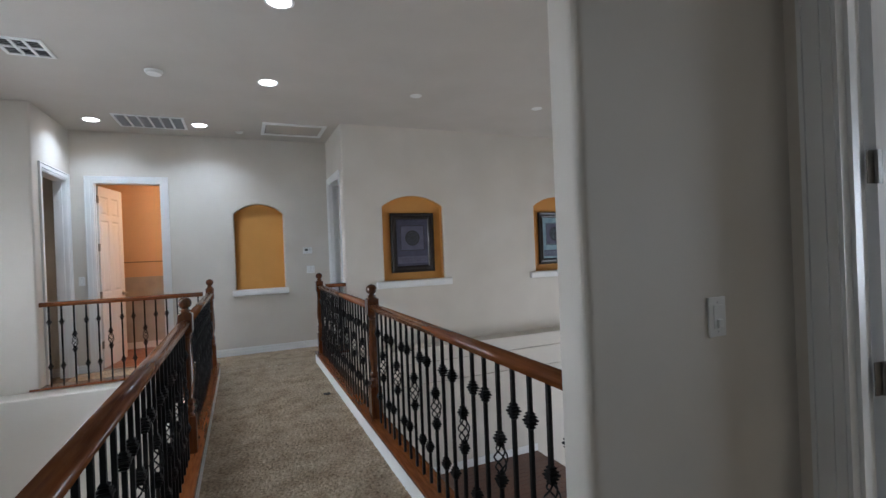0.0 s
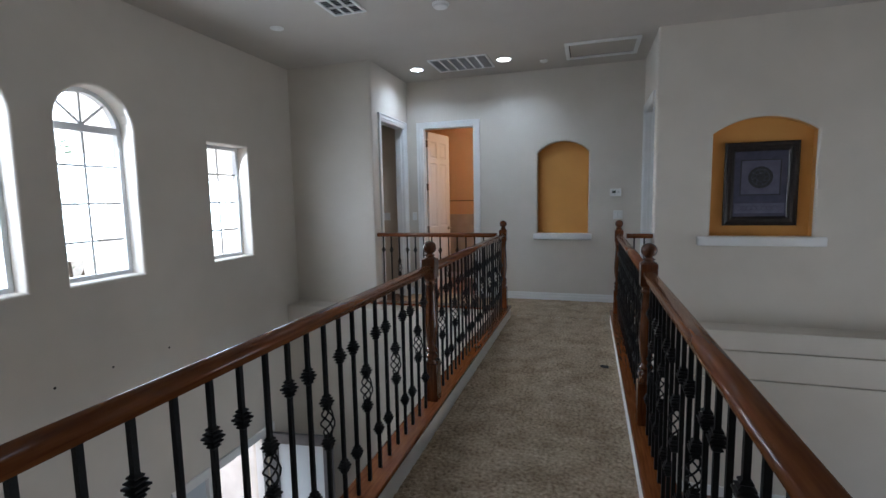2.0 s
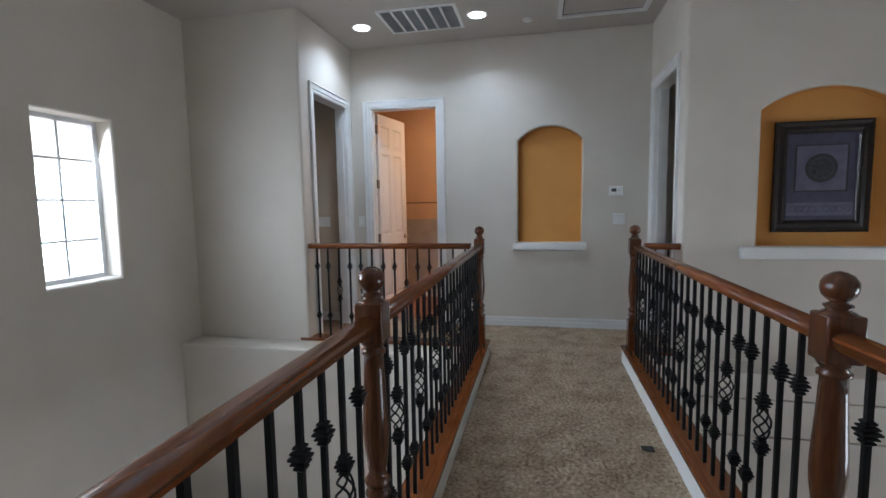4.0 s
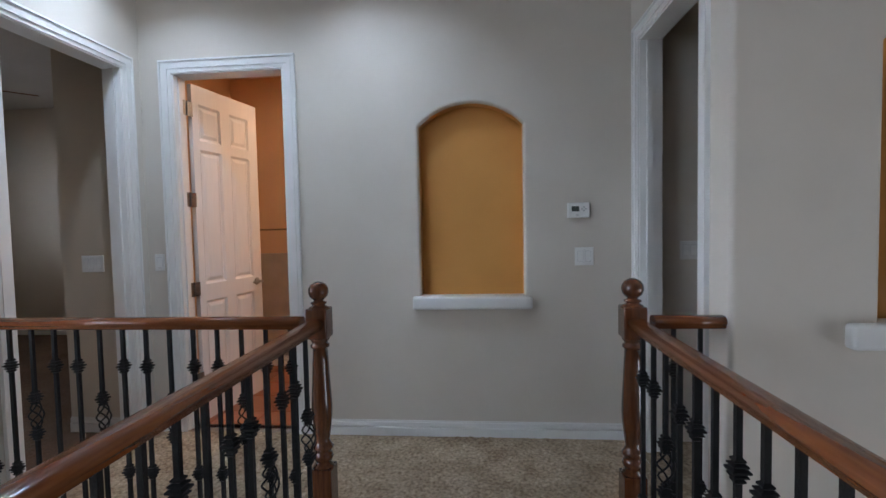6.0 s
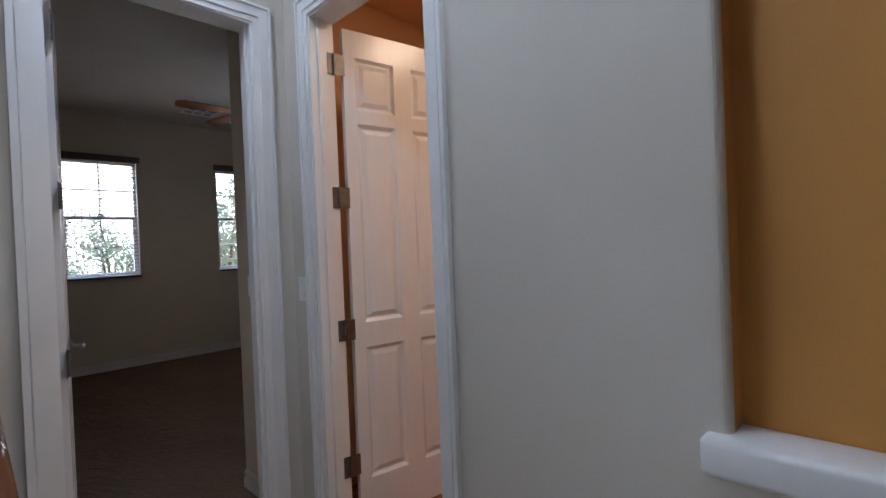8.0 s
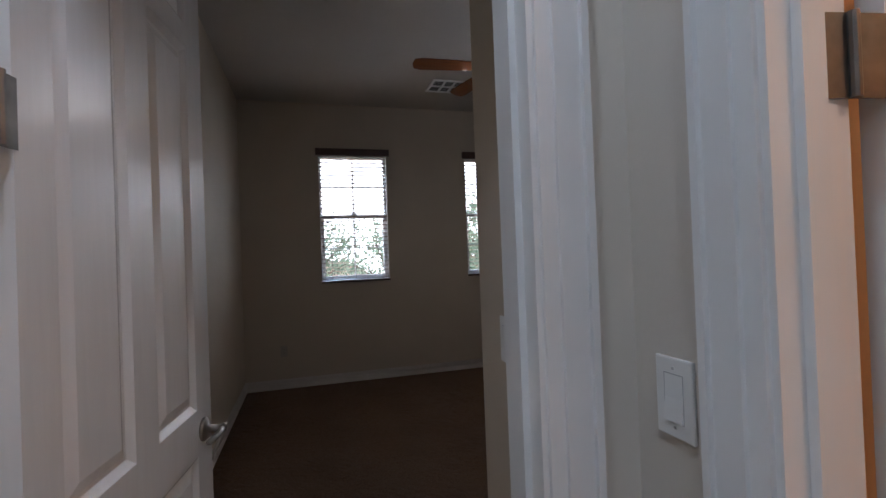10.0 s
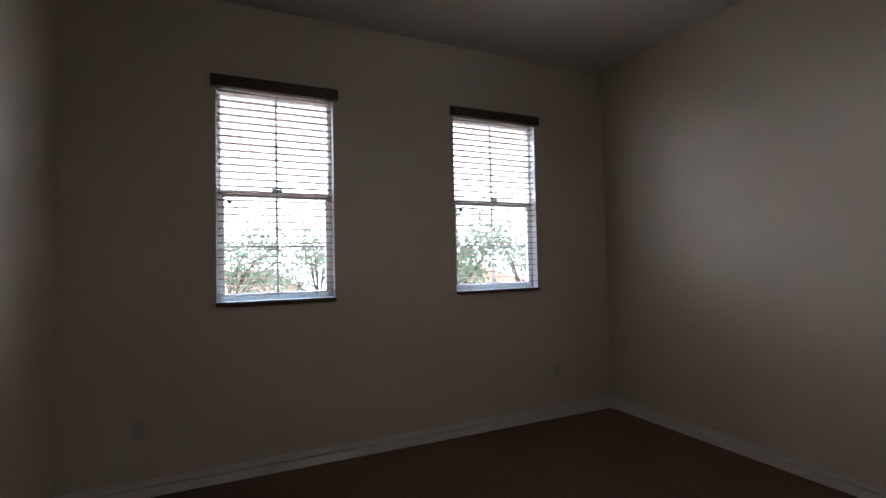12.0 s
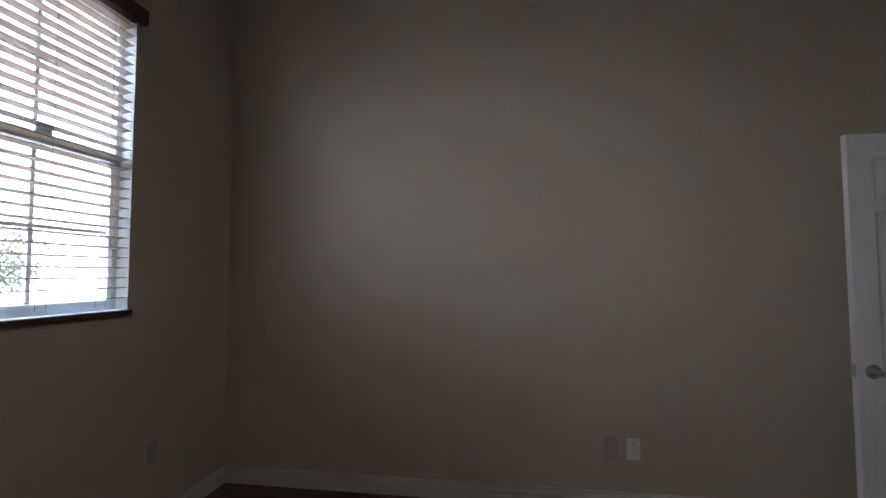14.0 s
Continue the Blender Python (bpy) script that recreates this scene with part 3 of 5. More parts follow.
def casing(name, o, place, depth, sides=(1, -1), label="white moulded door casing"):
    """A cased opening: jamb lining and mitred moulding on each face; place maps (u, z, d)."""
    ua, ub, za, zb = o
    ob = thing(name, Matrix(), label, "door frame", kind="structure")
    bm = bmesh.new()
    j = 0.016
    prism(bm, [(ua, za), (ua + j, za), (ua + j, zb - j), (ua, zb - j)], place, -0.002, depth + 0.002)
    prism(bm, [(ub - j, za), (ub, za), (ub, zb - j), (ub - j, zb - j)], place, -0.002, depth + 0.002)
    prism(bm, [(ua, zb - j), (ub, zb - j), (ub, zb), (ua, zb)], place, -0.002, depth + 0.002)
    s = depth * 0.45
    for a, b in ((ua + j, ua + j + 0.012), (ub - j - 0.012, ub - j)):
        prism(bm, [(a, za), (b, za), (b, zb - j), (a, zb - j)], place, s - 0.018, s + 0.018)
    part("jamb", bm, TRIM, ob)
    for side in sides:
        bm = bmesh.new()
        for i0, i1, t in ((-0.006, 0.020, 0.010), (0.020, 0.052, 0.017), (0.052, 0.066, 0.013), (0.066, 0.078, 0.022)):
            d0, d1 = (-t, 0.0) if side == 1 else (depth, depth + t)
            prism(bm, [(ua - i1, za), (ua - i0, za), (ua - i0, zb + i0), (ua - i1, zb + i1)], place, d0, d1)
            prism(bm, [(ub + i0, za), (ub + i1, za), (ub + i1, zb + i1), (ub + i0, zb + i0)], place, d0, d1)
            prism(bm, [(ua - i1, zb + i1), (ua - i0, zb + i0), (ub + i0, zb + i0), (ub + i1, zb + i1)], place, d0, d1)
        part("moulding", bm, TRIM, ob)
    return ob


casing("door_frame_1", BATH_DOOR, face_y(NY), T)
casing("door_frame_2", BED_DOOR, face_x(LX, -1), T)
casing("door_frame_3", MASTER_DOOR, face_x(RX), T)
casing("door_frame_4", HALL_DOOR, face_x(2.28), T)
casing("door_frame_5", CLOSET[:4], face_x(RXE), T)


# ---------------------------------------------------------------- doors
def panel_door(name, w, h, m, label, knob_z=0.95, lever=False, hinges=(0.315, 0.968, 1.602, 2.237), hinge_side=1, kscale=1.0, gap=0.010):
    """A six-panel door: hinge at the local origin, leaf along +x, thickness along y."""
    t = 0.035
    ob = thing(name, m, label, "door")
    st, mu = 0.105, 0.10
    k = h / 2.44
    rows = [(0.23 * k, 0.88 * k), (1.003 * k, 1.985 * k), (2.05 * k, 2.31 * k)]
    cols = [(st, (w - mu) / 2), ((w + mu) / 2, w - st)]
    bm = bmesh.new()
    z = 0.006
    for za, zb in rows:
        box(bm, gap, w, -t / 2, t / 2, z, za, bevel=0.0)
        for xa, xb in ((gap, cols[0][0]), (cols[0][1], cols[1][0]), (cols[1][1], w)):
            box(bm, xa, xb, -t / 2, t / 2, za, zb)
        z = zb
    box(bm, gap, w, -t / 2, t / 2, z, h)
    for za, zb in rows:
        for xa, xb in cols:
            # sloped moulding round the panel, both faces
            for s in (1, -1):
                o = [(xa, za), (xb, za), (xb, zb), (xa, zb)]
                g = 0.017
                i = [(xa + g, za + g), (xb - g, za + g), (xb - g, zb - g), (xa + g, zb - g)]
                vo = [bm.verts.new((x, s * t / 2, zz)) for x, zz in o]
                vi = [bm.verts.new((x, s * (t / 2 - 0.011), zz)) for x, zz in i]
                for q in range(4):
                    bm.faces.new((vo[q], vo[(q + 1) % 4], vi[(q + 1) % 4], vi[q]))
    part("leaf", bm, DOORPAINT, ob)
    for za, zb in rows:
        for xa, xb in cols:
            bm = bmesh.new()
            g, g2 = 0.0165, 0.047
            for s in (1, -1):
                r = [[bm.verts.new((x, s * y, zz)) for x, zz in ((xa + e, za + e), (xb - e, za + e), (xb - e, zb - e), (xa + e, zb - e))]
                     for e, y in ((g, t / 2 - 0.0115), (g + 0.008, t / 2 - 0.0115), (g2, t / 2 - 0.003))]
                for a, b in zip(r, r[1:]):
                    for q in range(4):
                        bm.faces.new((a[q], a[(q + 1) % 4], b[(q + 1) % 4], b[q]))
                bm.faces.new(r[-1])
            part("panel", bm, DOORPAINT, ob)
    for hz in hinges:
        bm = bmesh.new()
        lathe(bm, [(0.0065, -0.05), (0.0065, 0.05)], 10, (0, hinge_side * (t / 2 + 0.004), hz))
        box(bm, 0.0, max(0.034, gap + 0.006), hinge_side * (t / 2) - 0.001, hinge_side * (t / 2) + 0.0022, hz - 0.05, hz + 0.05)
        box(bm, -0.034, 0.0, hinge_side * (t / 2) - 0.001, hinge_side * (t / 2) + 0.0022, hz - 0.05, hz + 0.05)
        part("hinge", bm, HINGE, ob, "satin nickel butt hinge")
    for s in (1, -1):
        bm = bmesh.new()
        rot = Matrix.Rotation(radians(-90 * s), 4, "X")
        if lever:
            lathe(bm, [(0.032, 0), (0.032, 0.006), (0.026, 0.011), (0.011, 0.013), (0.010, 0.048), (0.013, 0.052), (0.010, 0.060), (0.002, 0.062)], 16)
            tube(bm, [(0, 0, 0.052), (-0.03, 0, 0.055), (-0.07, 0, 0.053), (-0.105, 0, 0.049)], 0.008)
        else:
            lathe(bm, [(0.032, 0), (0.032, 0.005), (0.027, 0.010), (0.012, 0.013), (0.011, 0.030), (0.020, 0.037), (0.027, 0.048), (0.027, 0.058), (0.020, 0.066), (0.004, 0.069)], 18)
        bmesh.ops.transform(bm, matrix=pose(w - 0.065, s * t / 2, knob_z) @ rot, verts=bm.verts)
        part("door_handle", bm, STEEL if not kscale < 1 else BRASS, ob, "satin nickel door handle", smooth=True)
    bm = boxes((w - 0.001, w + 0.0015, -0.012, 0.012, knob_z - 0.028, knob_z + 0.028))
    part("latch_plate", bm, STEEL, ob, "satin nickel latch plate")
    return ob


panel_door("door_bathroom", 0.745, 2.418, pose(-1.058, 7.712, 0, 0, 0, 80), "white six-panel bathroom door standing half open", hinge_side=-1, lever=True, gap=0.046)
panel_door("door_bedroom", 0.755, 2.418, pose(-1.400, 6.692, 0, 0, 0, 172.5), "white six-panel bedroom door standing open", knob_z=0.93, hinge_side=-1, lever=True, gap=0.026)
panel_door("door_hallway", 0.76, 2.418, pose(2.415, 1.080, 0, 0, 0, -6), "white panel door standing open off the hallway", hinge_side=-1, hinges=(0.335, 0.972, 1.604, 2.24))
panel_door("door_closet", 0.715, 1.945, pose(RXE - 0.015, 10.205, 0, 0, 0, 181), "white panel closet door standing open with a lever handle", knob_z=0.85, lever=True, hinges=(0.25, 1.0, 1.8))
for nm, m in (("strike_plate", pose(-1.345, 7.417, 0.945)),):
    tagged(mesh_object(nm, boxes((-0.014, 0.014, -0.001, 0.002, -0.03, 0.03)), STEEL), "satin nickel strike plate on the door jamb", "strike plate").matrix_basis = m
tagged(mesh_object("strike_plate", boxes((-0.014, 0.014, -0.002, 0.001, -0.03, 0.03)), STEEL), "satin nickel strike plate on the door jamb", "strike plate").matrix_basis = pose(1.97, 7.428, 0.945)

# ---------------------------------------------------------------- railings
CAP0, CAP1 = 0.105, 0.130
RAIL0, RAIL1 = 0.960, 1.010
RAIL_PROFILE = [(-0.018, 0.0), (0.018, 0.0), (0.024, 0.005), (0.0245, 0.014), (0.029, 0.019), (0.0305, 0.029), (0.0275, 0.039), (0.020, 0.046), (0.009, 0.0495),
                (-0.009, 0.0495), (-0.020, 0.046), (-0.0275, 0.039), (-0.0305, 0.029), (-0.029, 0.019), (-0.0245, 0.014), (-0.024, 0.005)]
RAIL_PROFILE = [(u * 1.12, z) for u, z in RAIL_PROFILE]


def rail_piece(parent, x0, y0, x1, y1):
    bm = bmesh.new()
    along_y = abs(y1 - y0) > abs(x1 - x0)
    ends = []
    for x, y in ((x0, y0), (x1, y1)):
        ends.append([bm.verts.new((x + (u if along_y else 0), y + (0 if along_y else u), RAIL0 + z)) for u, z in RAIL_PROFILE])
    k = len(RAIL_PROFILE)
    for i in range(k):
        f = bm.faces.new((ends[0][i], ends[0][(i + 1) % k], ends[1][(i + 1) % k], ends[1][i]))
        f.smooth = True
    bm.faces.new(ends[0])
    bm.faces.new(list(reversed(ends[1])))
    return part("handrail", bm, WOOD if along_y else WOODX, parent, "varnished red-brown handrail")


def newel_mesh():
    bm = bmesh.new()
    h = 0.044
    box(bm, -h, h, -h, h, CAP1, 0.375, bevel=0.004)
    lathe(bm, [(0.040, 0.374), (0.044, 0.380), (0.030, 0.395), (0.036, 0.405), (0.042, 0.420), (0.036, 0.435), (0.030, 0.442), (0.040, 0.452), (0.043, 0.462), (0.034, 0.475),
               (0.028, 0.490), (0.034, 0.53), (0.0415, 0.59), (0.043, 0.63), (0.041, 0.68), (0.037, 0.75), (0.033, 0.83), (0.031, 0.88), (0.039, 0.884), (0.039, 0.894),
               (0.030, 0.902), (0.036, 0.910), (0.041, 0.918), (0.041, 0.924)], 24)
    box(bm, -h, h, -h, h, 0.922, 1.048, bevel=0.006)
    lathe(bm, [(0.042, 1.045), (0.040, 1.051), (0.030, 1.056), (0.025, 1.061), (0.033, 1.066), (0.033, 1.071), (0.021, 1.076), (0.019, 1.080), (0.027, 1.085),
               (0.0375, 1.096), (0.0425, 1.113), (0.0405, 1.131), (0.031, 1.146), (0.015, 1.155), (0.001, 1.158)], 24)
    return bm


def knuckle(bm, z, r=0.021):
    prof = [(0.009, -0.031), (0.0165, -0.026), (0.0165, -0.022), (0.011, -0.0185), (0.0225, -0.014), (0.0225, -0.0105), (0.014, -0.007), (r + 0.006, -0.0025), (r + 0.006, 0.0025),
            (0.014, 0.007), (0.0225, 0.0105), (0.0225, 0.014), (0.011, 0.0185), (0.0165, 0.022), (0.0165, 0.026), (0.009, 0.031)]
    # square collars with drawn-out corners, turned to the bar
    rings = []
    for rr, zz in prof:
        rings.append([bm.verts.new(((rr * (1.12 if q % 2 else 0.80)) * math.cos(math.pi / 4 * q), (rr * (1.12 if q % 2 else 0.80)) * math.sin(math.pi / 4 * q), z + zz)) for q in range(8)])
    for a, b in zip(rings, rings[1:]):
        for q in range(8):
            bm.faces.new((a[q], a[(q + 1) % 8], b[(q + 1) % 8], b[q]))


def baluster_mesh(basket):
    bm = bmesh.new()
    b = 0.0072
    if basket:
        box(bm, -b, b, -b, b, CAP1, 0.510)
        box(bm, -b, b, -b, b, 0.640, RAIL0 + 0.004)
        knuckle(bm, 0.490)
        knuckle(bm, 0.652)
        for q in range(4):
            pts = []
            for i in range(11):
                s = i / 10
                a = math.pi / 2 * q + 1.5 * math.pi * s
                r = 0.006 + 0.021 * math.sin(math.pi * s)
                pts.append((r * math.cos(a), r * math.sin(a), 0.507 + 0.130 * s))
            tube(bm, pts, 0.0036, 5)
    else:
        box(bm, -b, b, -b, b, CAP1, RAIL0 + 0.004)
        knuckle(bm, 0.328)
        knuckle(bm, 0.796)
    return bm


NEWEL = BAL_A = BAL_B = None


def put_newel(parent, x, y):
    global NEWEL
    if NEWEL is None:
        NEWEL = part("newel_post", newel_mesh(), WOODZ, parent, "turned red-brown newel post with a ball top", m=pose(x, y, 0))
        for f in NEWEL.data.polygons:
            f.use_smooth = abs(f.normal.z) < 0.99 and len(f.vertices) == 4 and f.area < 0.002
    else:
        share("newel_post", NEWEL, parent, pose(x, y, 0))


def put_baluster(parent, x, y, basket):
    global BAL_A, BAL_B
    if basket:
        if BAL_B is None:
            BAL_B = part("baluster", baluster_mesh(True), IRON, parent, "black iron baluster with a twisted basket", m=pose(x, y, 0))
        else:
            share("baluster", BAL_B, parent, pose(x, y, 0))
    else:
        if BAL_A is None:
            BAL_A = part("baluster", baluster_mesh(False), IRON, parent, "black iron baluster with two knuckles", m=pose(x, y, 0))
        else:
            share("baluster", BAL_A, parent, pose(x, y, 0))


NWY, MIDY = 6.468, 3.824
CAPW = 0.076


def bridge_railing(x, inner, STY, label, first=6.347, beat=2):
    ob = thing("railing", Matrix(), label, "railing", "railings of the bridge")
    rail_piece(ob, x, STY, x, MIDY - 0.043)
    rail_piece(ob, x, MIDY + 0.043, x, NWY - 0.043)
    part("base_cap", boxes((x - CAPW, x + CAPW, STY, NWY + CAPW + 0.04, CAP0, CAP1), bevel=0.006), WOOD, ob, "varnished red-brown base cap")
    f = x + inner * 0.072
    part("curb_board", boxes((min(x - inner * 0.06, f), max(x - inner * 0.06, f), STY, NWY + CAPW - 0.01, -0.03, CAP0), bevel=0.003), TRIM, ob, "white painted curb board")
    put_newel(ob, x, MIDY)
    put_newel(ob, x, NWY)
    for k in range(23):
        put_baluster(ob, x, first - 0.1075 * k, k % 3 == beat)
    for k in range(22):
        if 3.688 - 0.111 * k > STY + 0.02:
            put_baluster(ob, x, 3.688 - 0.111 * k, k % 3 == 1)
    return ob


bridge_railing(0.314, 1, 1.332, "red-brown wooden railing with black iron balusters along the bridge", 6.309, 0)
bridge_railing(1.580, -1, 1.344, "red-brown wooden railing with black iron balusters along the bridge")


def landing_railing(x0, x1, xs, label, nose=0.0):
    ob = thing("railing", Matrix(), label, "railing", "railings of the bridge")
    rail_piece(ob, x0, NWY, x1, NWY)
    lo, hi = min(x0, x1), max(x0, x1)
    part("base_cap", boxes((lo, hi, NWY - CAPW, NWY + CAPW, CAP0, CAP1), *([(lo - nose, hi, NWY - CAPW - 0.022, NWY - CAPW + 0.004, CAP0 + 0.002, CAP1 - 0.002)] if nose else []), bevel=0.006), WOODX, ob, "varnished red-brown base cap")
    part("curb_board", boxes((lo, hi, NWY - 0.07, NWY + 0.055, -0.03, CAP0), bevel=0.003), TRIM, ob, "white painted curb board")
    for k, x in enumerate(xs):
        put_baluster(ob, x, NWY, k % 3 == 2)
    return ob


landing_railing(0.240, -1.286, [-1.213 + 0.1077 * k for k in range(14)], "short railing with black iron balusters closing the landing", 0.085)
landing_railing(1.656, 1.919, [1.835, 1.735], "short railing with black iron balusters beside the master door")

# ---------------------------------------------------------------- niche sills and prints


def sill(x0, x1, y, z0, z1, out):
    bm = boxes((x0, x1, y - out, y + 0.10, z0, z1))
    bmesh.ops.bevel(bm, geom=[e for e in bm.edges], offset=0.016, segments=4, profile=0.5, affect="EDGES")
    return tagged(mesh_object("niche_sill", bm, TRIM, True), "white rounded plaster sill of the arched niche", "sill", kind="structure")


sill(0.538, 1.304, NY, 0.842, 0.926, 0.045)
sill(2.325, 3.437, AY, 0.894, 0.988, 0.050)
sill(4.775, 5.887, AY, 0.894, 0.988, 0.050)


def print_frame(x0, x1, z0, z1, y, label, back, front):
    ob = thing("framed_print", pose((x0 + x1) / 2, y, z0), label, "picture", "framed prints in the niches")
    w, h = (x1 - x0) / 2, z1 - z0
    bm = bmesh.new()
    rows = []
    for e, d in ((0.0, 0.0), (0.0, 0.030), (0.014, 0.038), (0.036, 0.027), (0.062, 0.032), (0.080, 0.022), (0.090, 0.012)):
        rows.append([bm.verts.new((x, -d, z)) for x, z in ((-w + e, e), (w - e, e), (w - e, h - e), (-w + e, h - e))])
    for a, b in zip(rows, rows[1:]):
        for q in range(4):
            bm.faces.new((a[q], a[(q + 1) % 4], b[(q + 1) % 4], b[q]))
    bm.faces.new(rows[0])
    part("frame", bm, FRAMEBLACK, ob, "black moulded frame")
    iw, ih = w - 0.088, h - 0.176
    part("print", boxes((-iw, iw, -0.011, -0.004, 0.088, 0.088 + ih)), back, ob, "slate-blue print")
    cz = 0.088 + ih * 0.60
    s = 0.165
    bm = bmesh.new()
    for e, y0 in ((s, -0.0125), ):
        box(bm, -s, s, y0, -0.011, cz - s, cz + s)
    part("square_panel", bm, front, ob, "lighter square on the print")
    bm = bmesh.new()
    for a, b in ((s + 0.012, s + 0.004), ):
        box(bm, -a, -b, -0.0128, -0.011, cz - a, cz + a)
        box(bm, b, a, -0.0128, -0.011, cz - a, cz + a)
        box(bm, -b, b, -0.0128, -0.011, cz + b, cz + a)
        box(bm, -b, b, -0.0128, -0.011, cz - a, cz - b)
    part("square_line", bm, ARTDARK, ob, "dark line round the square")
    bm = bmesh.new()
    lathe(bm, [(0.108, 0.0), (0.108, 0.0012)], 40)
    bmesh.ops.transform(bm, matrix=pose(0, -0.0126, cz, 90), verts=bm.verts)
    part("medallion", bm, ARTDARK, ob, "dark round medallion")
    bm = bmesh.new()
    for r in (0.040, 0.078):
        tube(bm, [(r * math.cos(2 * math.pi * i / 24), -0.0142, cz + r * math.sin(2 * math.pi * i / 24)) for i in range(25)], 0.0022, 5)
    for i in range(8):
        a = math.pi / 4 * i
        tube(bm, [(0.042 * math.cos(a), -0.0142, cz + 0.042 * math.sin(a)), (0.076 * math.cos(a + 0.3), -0.0142, cz + 0.076 * math.sin(a + 0.3))], 0.0022, 5)
    part("medallion_pattern", bm, back, ob, "grey lines of the medallion")
    bz = 0.088 + ih * 0.13
    bm = boxes((-iw + 0.012, iw - 0.012, -0.0122, -0.011, bz - 0.050, bz + 0.050))
    part("border_band", bm, front, ob, "lighter ornamental band")
    bm = bmesh.new()
    n = 9
    for i in range(n):
        cx = -iw + 0.03 + (2 * iw - 0.06) * (i + 0.5) / n
        tube(bm, [(cx + 0.022 * math.cos(2 * math.pi * j / 12), -0.0128, bz + 0.022 * math.sin(2 * math.pi * j / 12)) for j in range(13)], 0.0018, 4)
    part("scroll_ornament", bm, back, ob, "scrolls on the band")
    return ob


print_frame(2.574, 3.216, 1.093, 1.922, AY + 0.10, "framed slate-blue print with a dark medallion in the ochre niche", ARTMAT, ARTLIGHT)
print_frame(5.024, 5.666, 1.093, 1.922, AY + 0.10, "framed pale blue print in the ochre niche", ARTBLUE, ARTLIGHT)

# ---------------------------------------------------------------- switches, thermostat, outlets


def wall_plate(name, m, gangs, label, kind_="rocker"):
    """Local: plate in x-z, facing -y."""
    ob = thing(name, m, label, "switch" if kind_ != "outlet" else "outlet")
    w = 0.070 + 0.046 * (gangs - 1)
    paint = PLASTIC if kind_ != "coax" and m.translation.x > -4 else ALMOND
    part("plate", boxes((-w / 2, w / 2, -0.006, 0.0, -0.057, 0.057), bevel=0.0025), paint, ob)
    for g in range(gangs):
        x = (g - (gangs - 1) / 2) * 0.046
        if kind_ == "rocker":
            part("rocker_gap", boxes((x - 0.0182, x + 0.0182, -0.0065, -0.0058, -0.0348, 0.0348)), GREYPLASTIC, ob)
            bm = bmesh.new()
            a = [bm.verts.new((x + sx * 0.0165, y, z)) for z, y in ((-0.033, -0.006), (-0.033, -0.010), (0.0, -0.007), (0.033, -0.0065), (0.033, -0.006)) for sx in (-1, 1)]
            for i in range(4):
                bm.faces.new((a[2 * i], a[2 * i + 1], a[2 * i + 3], a[2 * i + 2]))
            bm.faces.new([a[i] for i in (0, 2, 4, 6, 8)])
            bm.faces.new([a[i] for i in (9, 7, 5, 3, 1)])
            part("rocker", bm, PLASTIC, ob)
        elif kind_ == "toggle":
            part("rocker_frame", boxes((x - 0.018, x + 0.018, -0.0085, -0.006, -0.034, 0.034), bevel=0.001), PLASTIC, ob)
            part("toggle", boxes((x - 0.010, x + 0.010, -0.017, -0.008, -0.031, -0.006), bevel=0.003), PLASTIC, ob)
        elif kind_ == "outlet":
            for dz in (-0.020, 0.020):
                bm = bmesh.new()
                lathe(bm, [(0.016, 0), (0.016, 0.0025), (0.0145, 0.0035)], 20)
                bmesh.ops.transform(bm, matrix=pose(x, -0.006, dz, 90), verts=bm.verts)
                sock = part("socket", bm, paint, ob)
                for sx in (-0.006, 0.006):
                    part("slot", boxes((x + sx - 0.0012, x + sx + 0.0012, -0.0100, -0.0094, dz - 0.001, dz + 0.008)), DARK, sock)
        elif kind_ == "coax":
            bm = bmesh.new()
            lathe(bm, [(0.005, 0), (0.005, 0.009), (0.002, 0.010)], 10)
            bmesh.ops.transform(bm, matrix=pose(x, -0.006, 0, 90), verts=bm.verts)
            part("connector", bm, STEEL, ob)
    for dz in (-0.042, 0.042):
        part("screw", boxes((-0.002, 0.002, -0.0068, -0.006, dz - 0.002, dz + 0.002)), GREYPLASTIC, ob)
    return ob


wall_plate("light_switch", pose(1.629, NY, 1.171), 2, "white double rocker switch on the hall wall")
wall_plate("light_switch", pose(-1.203, NY, 1.172), 1, "white single rocker switch between the two doorways")
wall_plate("light_switch", pose(-1.664, 7.555, 1.172), 3, "white triple switch plate inside the bedroom door")
wall_plate("light_switch", pose(2.28, 7.57, 1.20), 3, "white triple switch plate inside the master door")
wall_plate("light_switch", pose(1.914, 1.222, 1.185), 1, "white switch with a small slide lever on the wall end", "toggle")
wall_plate("power_outlet", pose(-3.525, RYN, 0.335), 1, "white duplex outlet low on the bedroom wall", "outlet")
wall_plate("cable_outlet", pose(-3.641, RYN, 0.335), 1, "beige coaxial cable plate low on the bedroom wall", "coax")
wall_plate("power_outlet", pose(RXW, 6.81, 0.40, 0, 0, 90), 1, "almond duplex outlet under the bedroom windows", "outlet")
wall_plate("power_outlet", pose(RXW, 9.90, 0.40, 0, 0, 90), 1, "almond duplex outlet under the bedroom windows", "outlet")

th = thing("thermostat", pose(1.595, NY, 1.461), "white wall thermostat with a small grey display", "thermostat")
part("base", boxes((-0.068, 0.068, -0.006, 0, -0.048, 0.048), bevel=0.002), PLASTIC, th)
part("cover", boxes((-0.066, 0.066, -0.026, -0.006, -0.046, 0.046), bevel=0.006), PLASTIC, th)
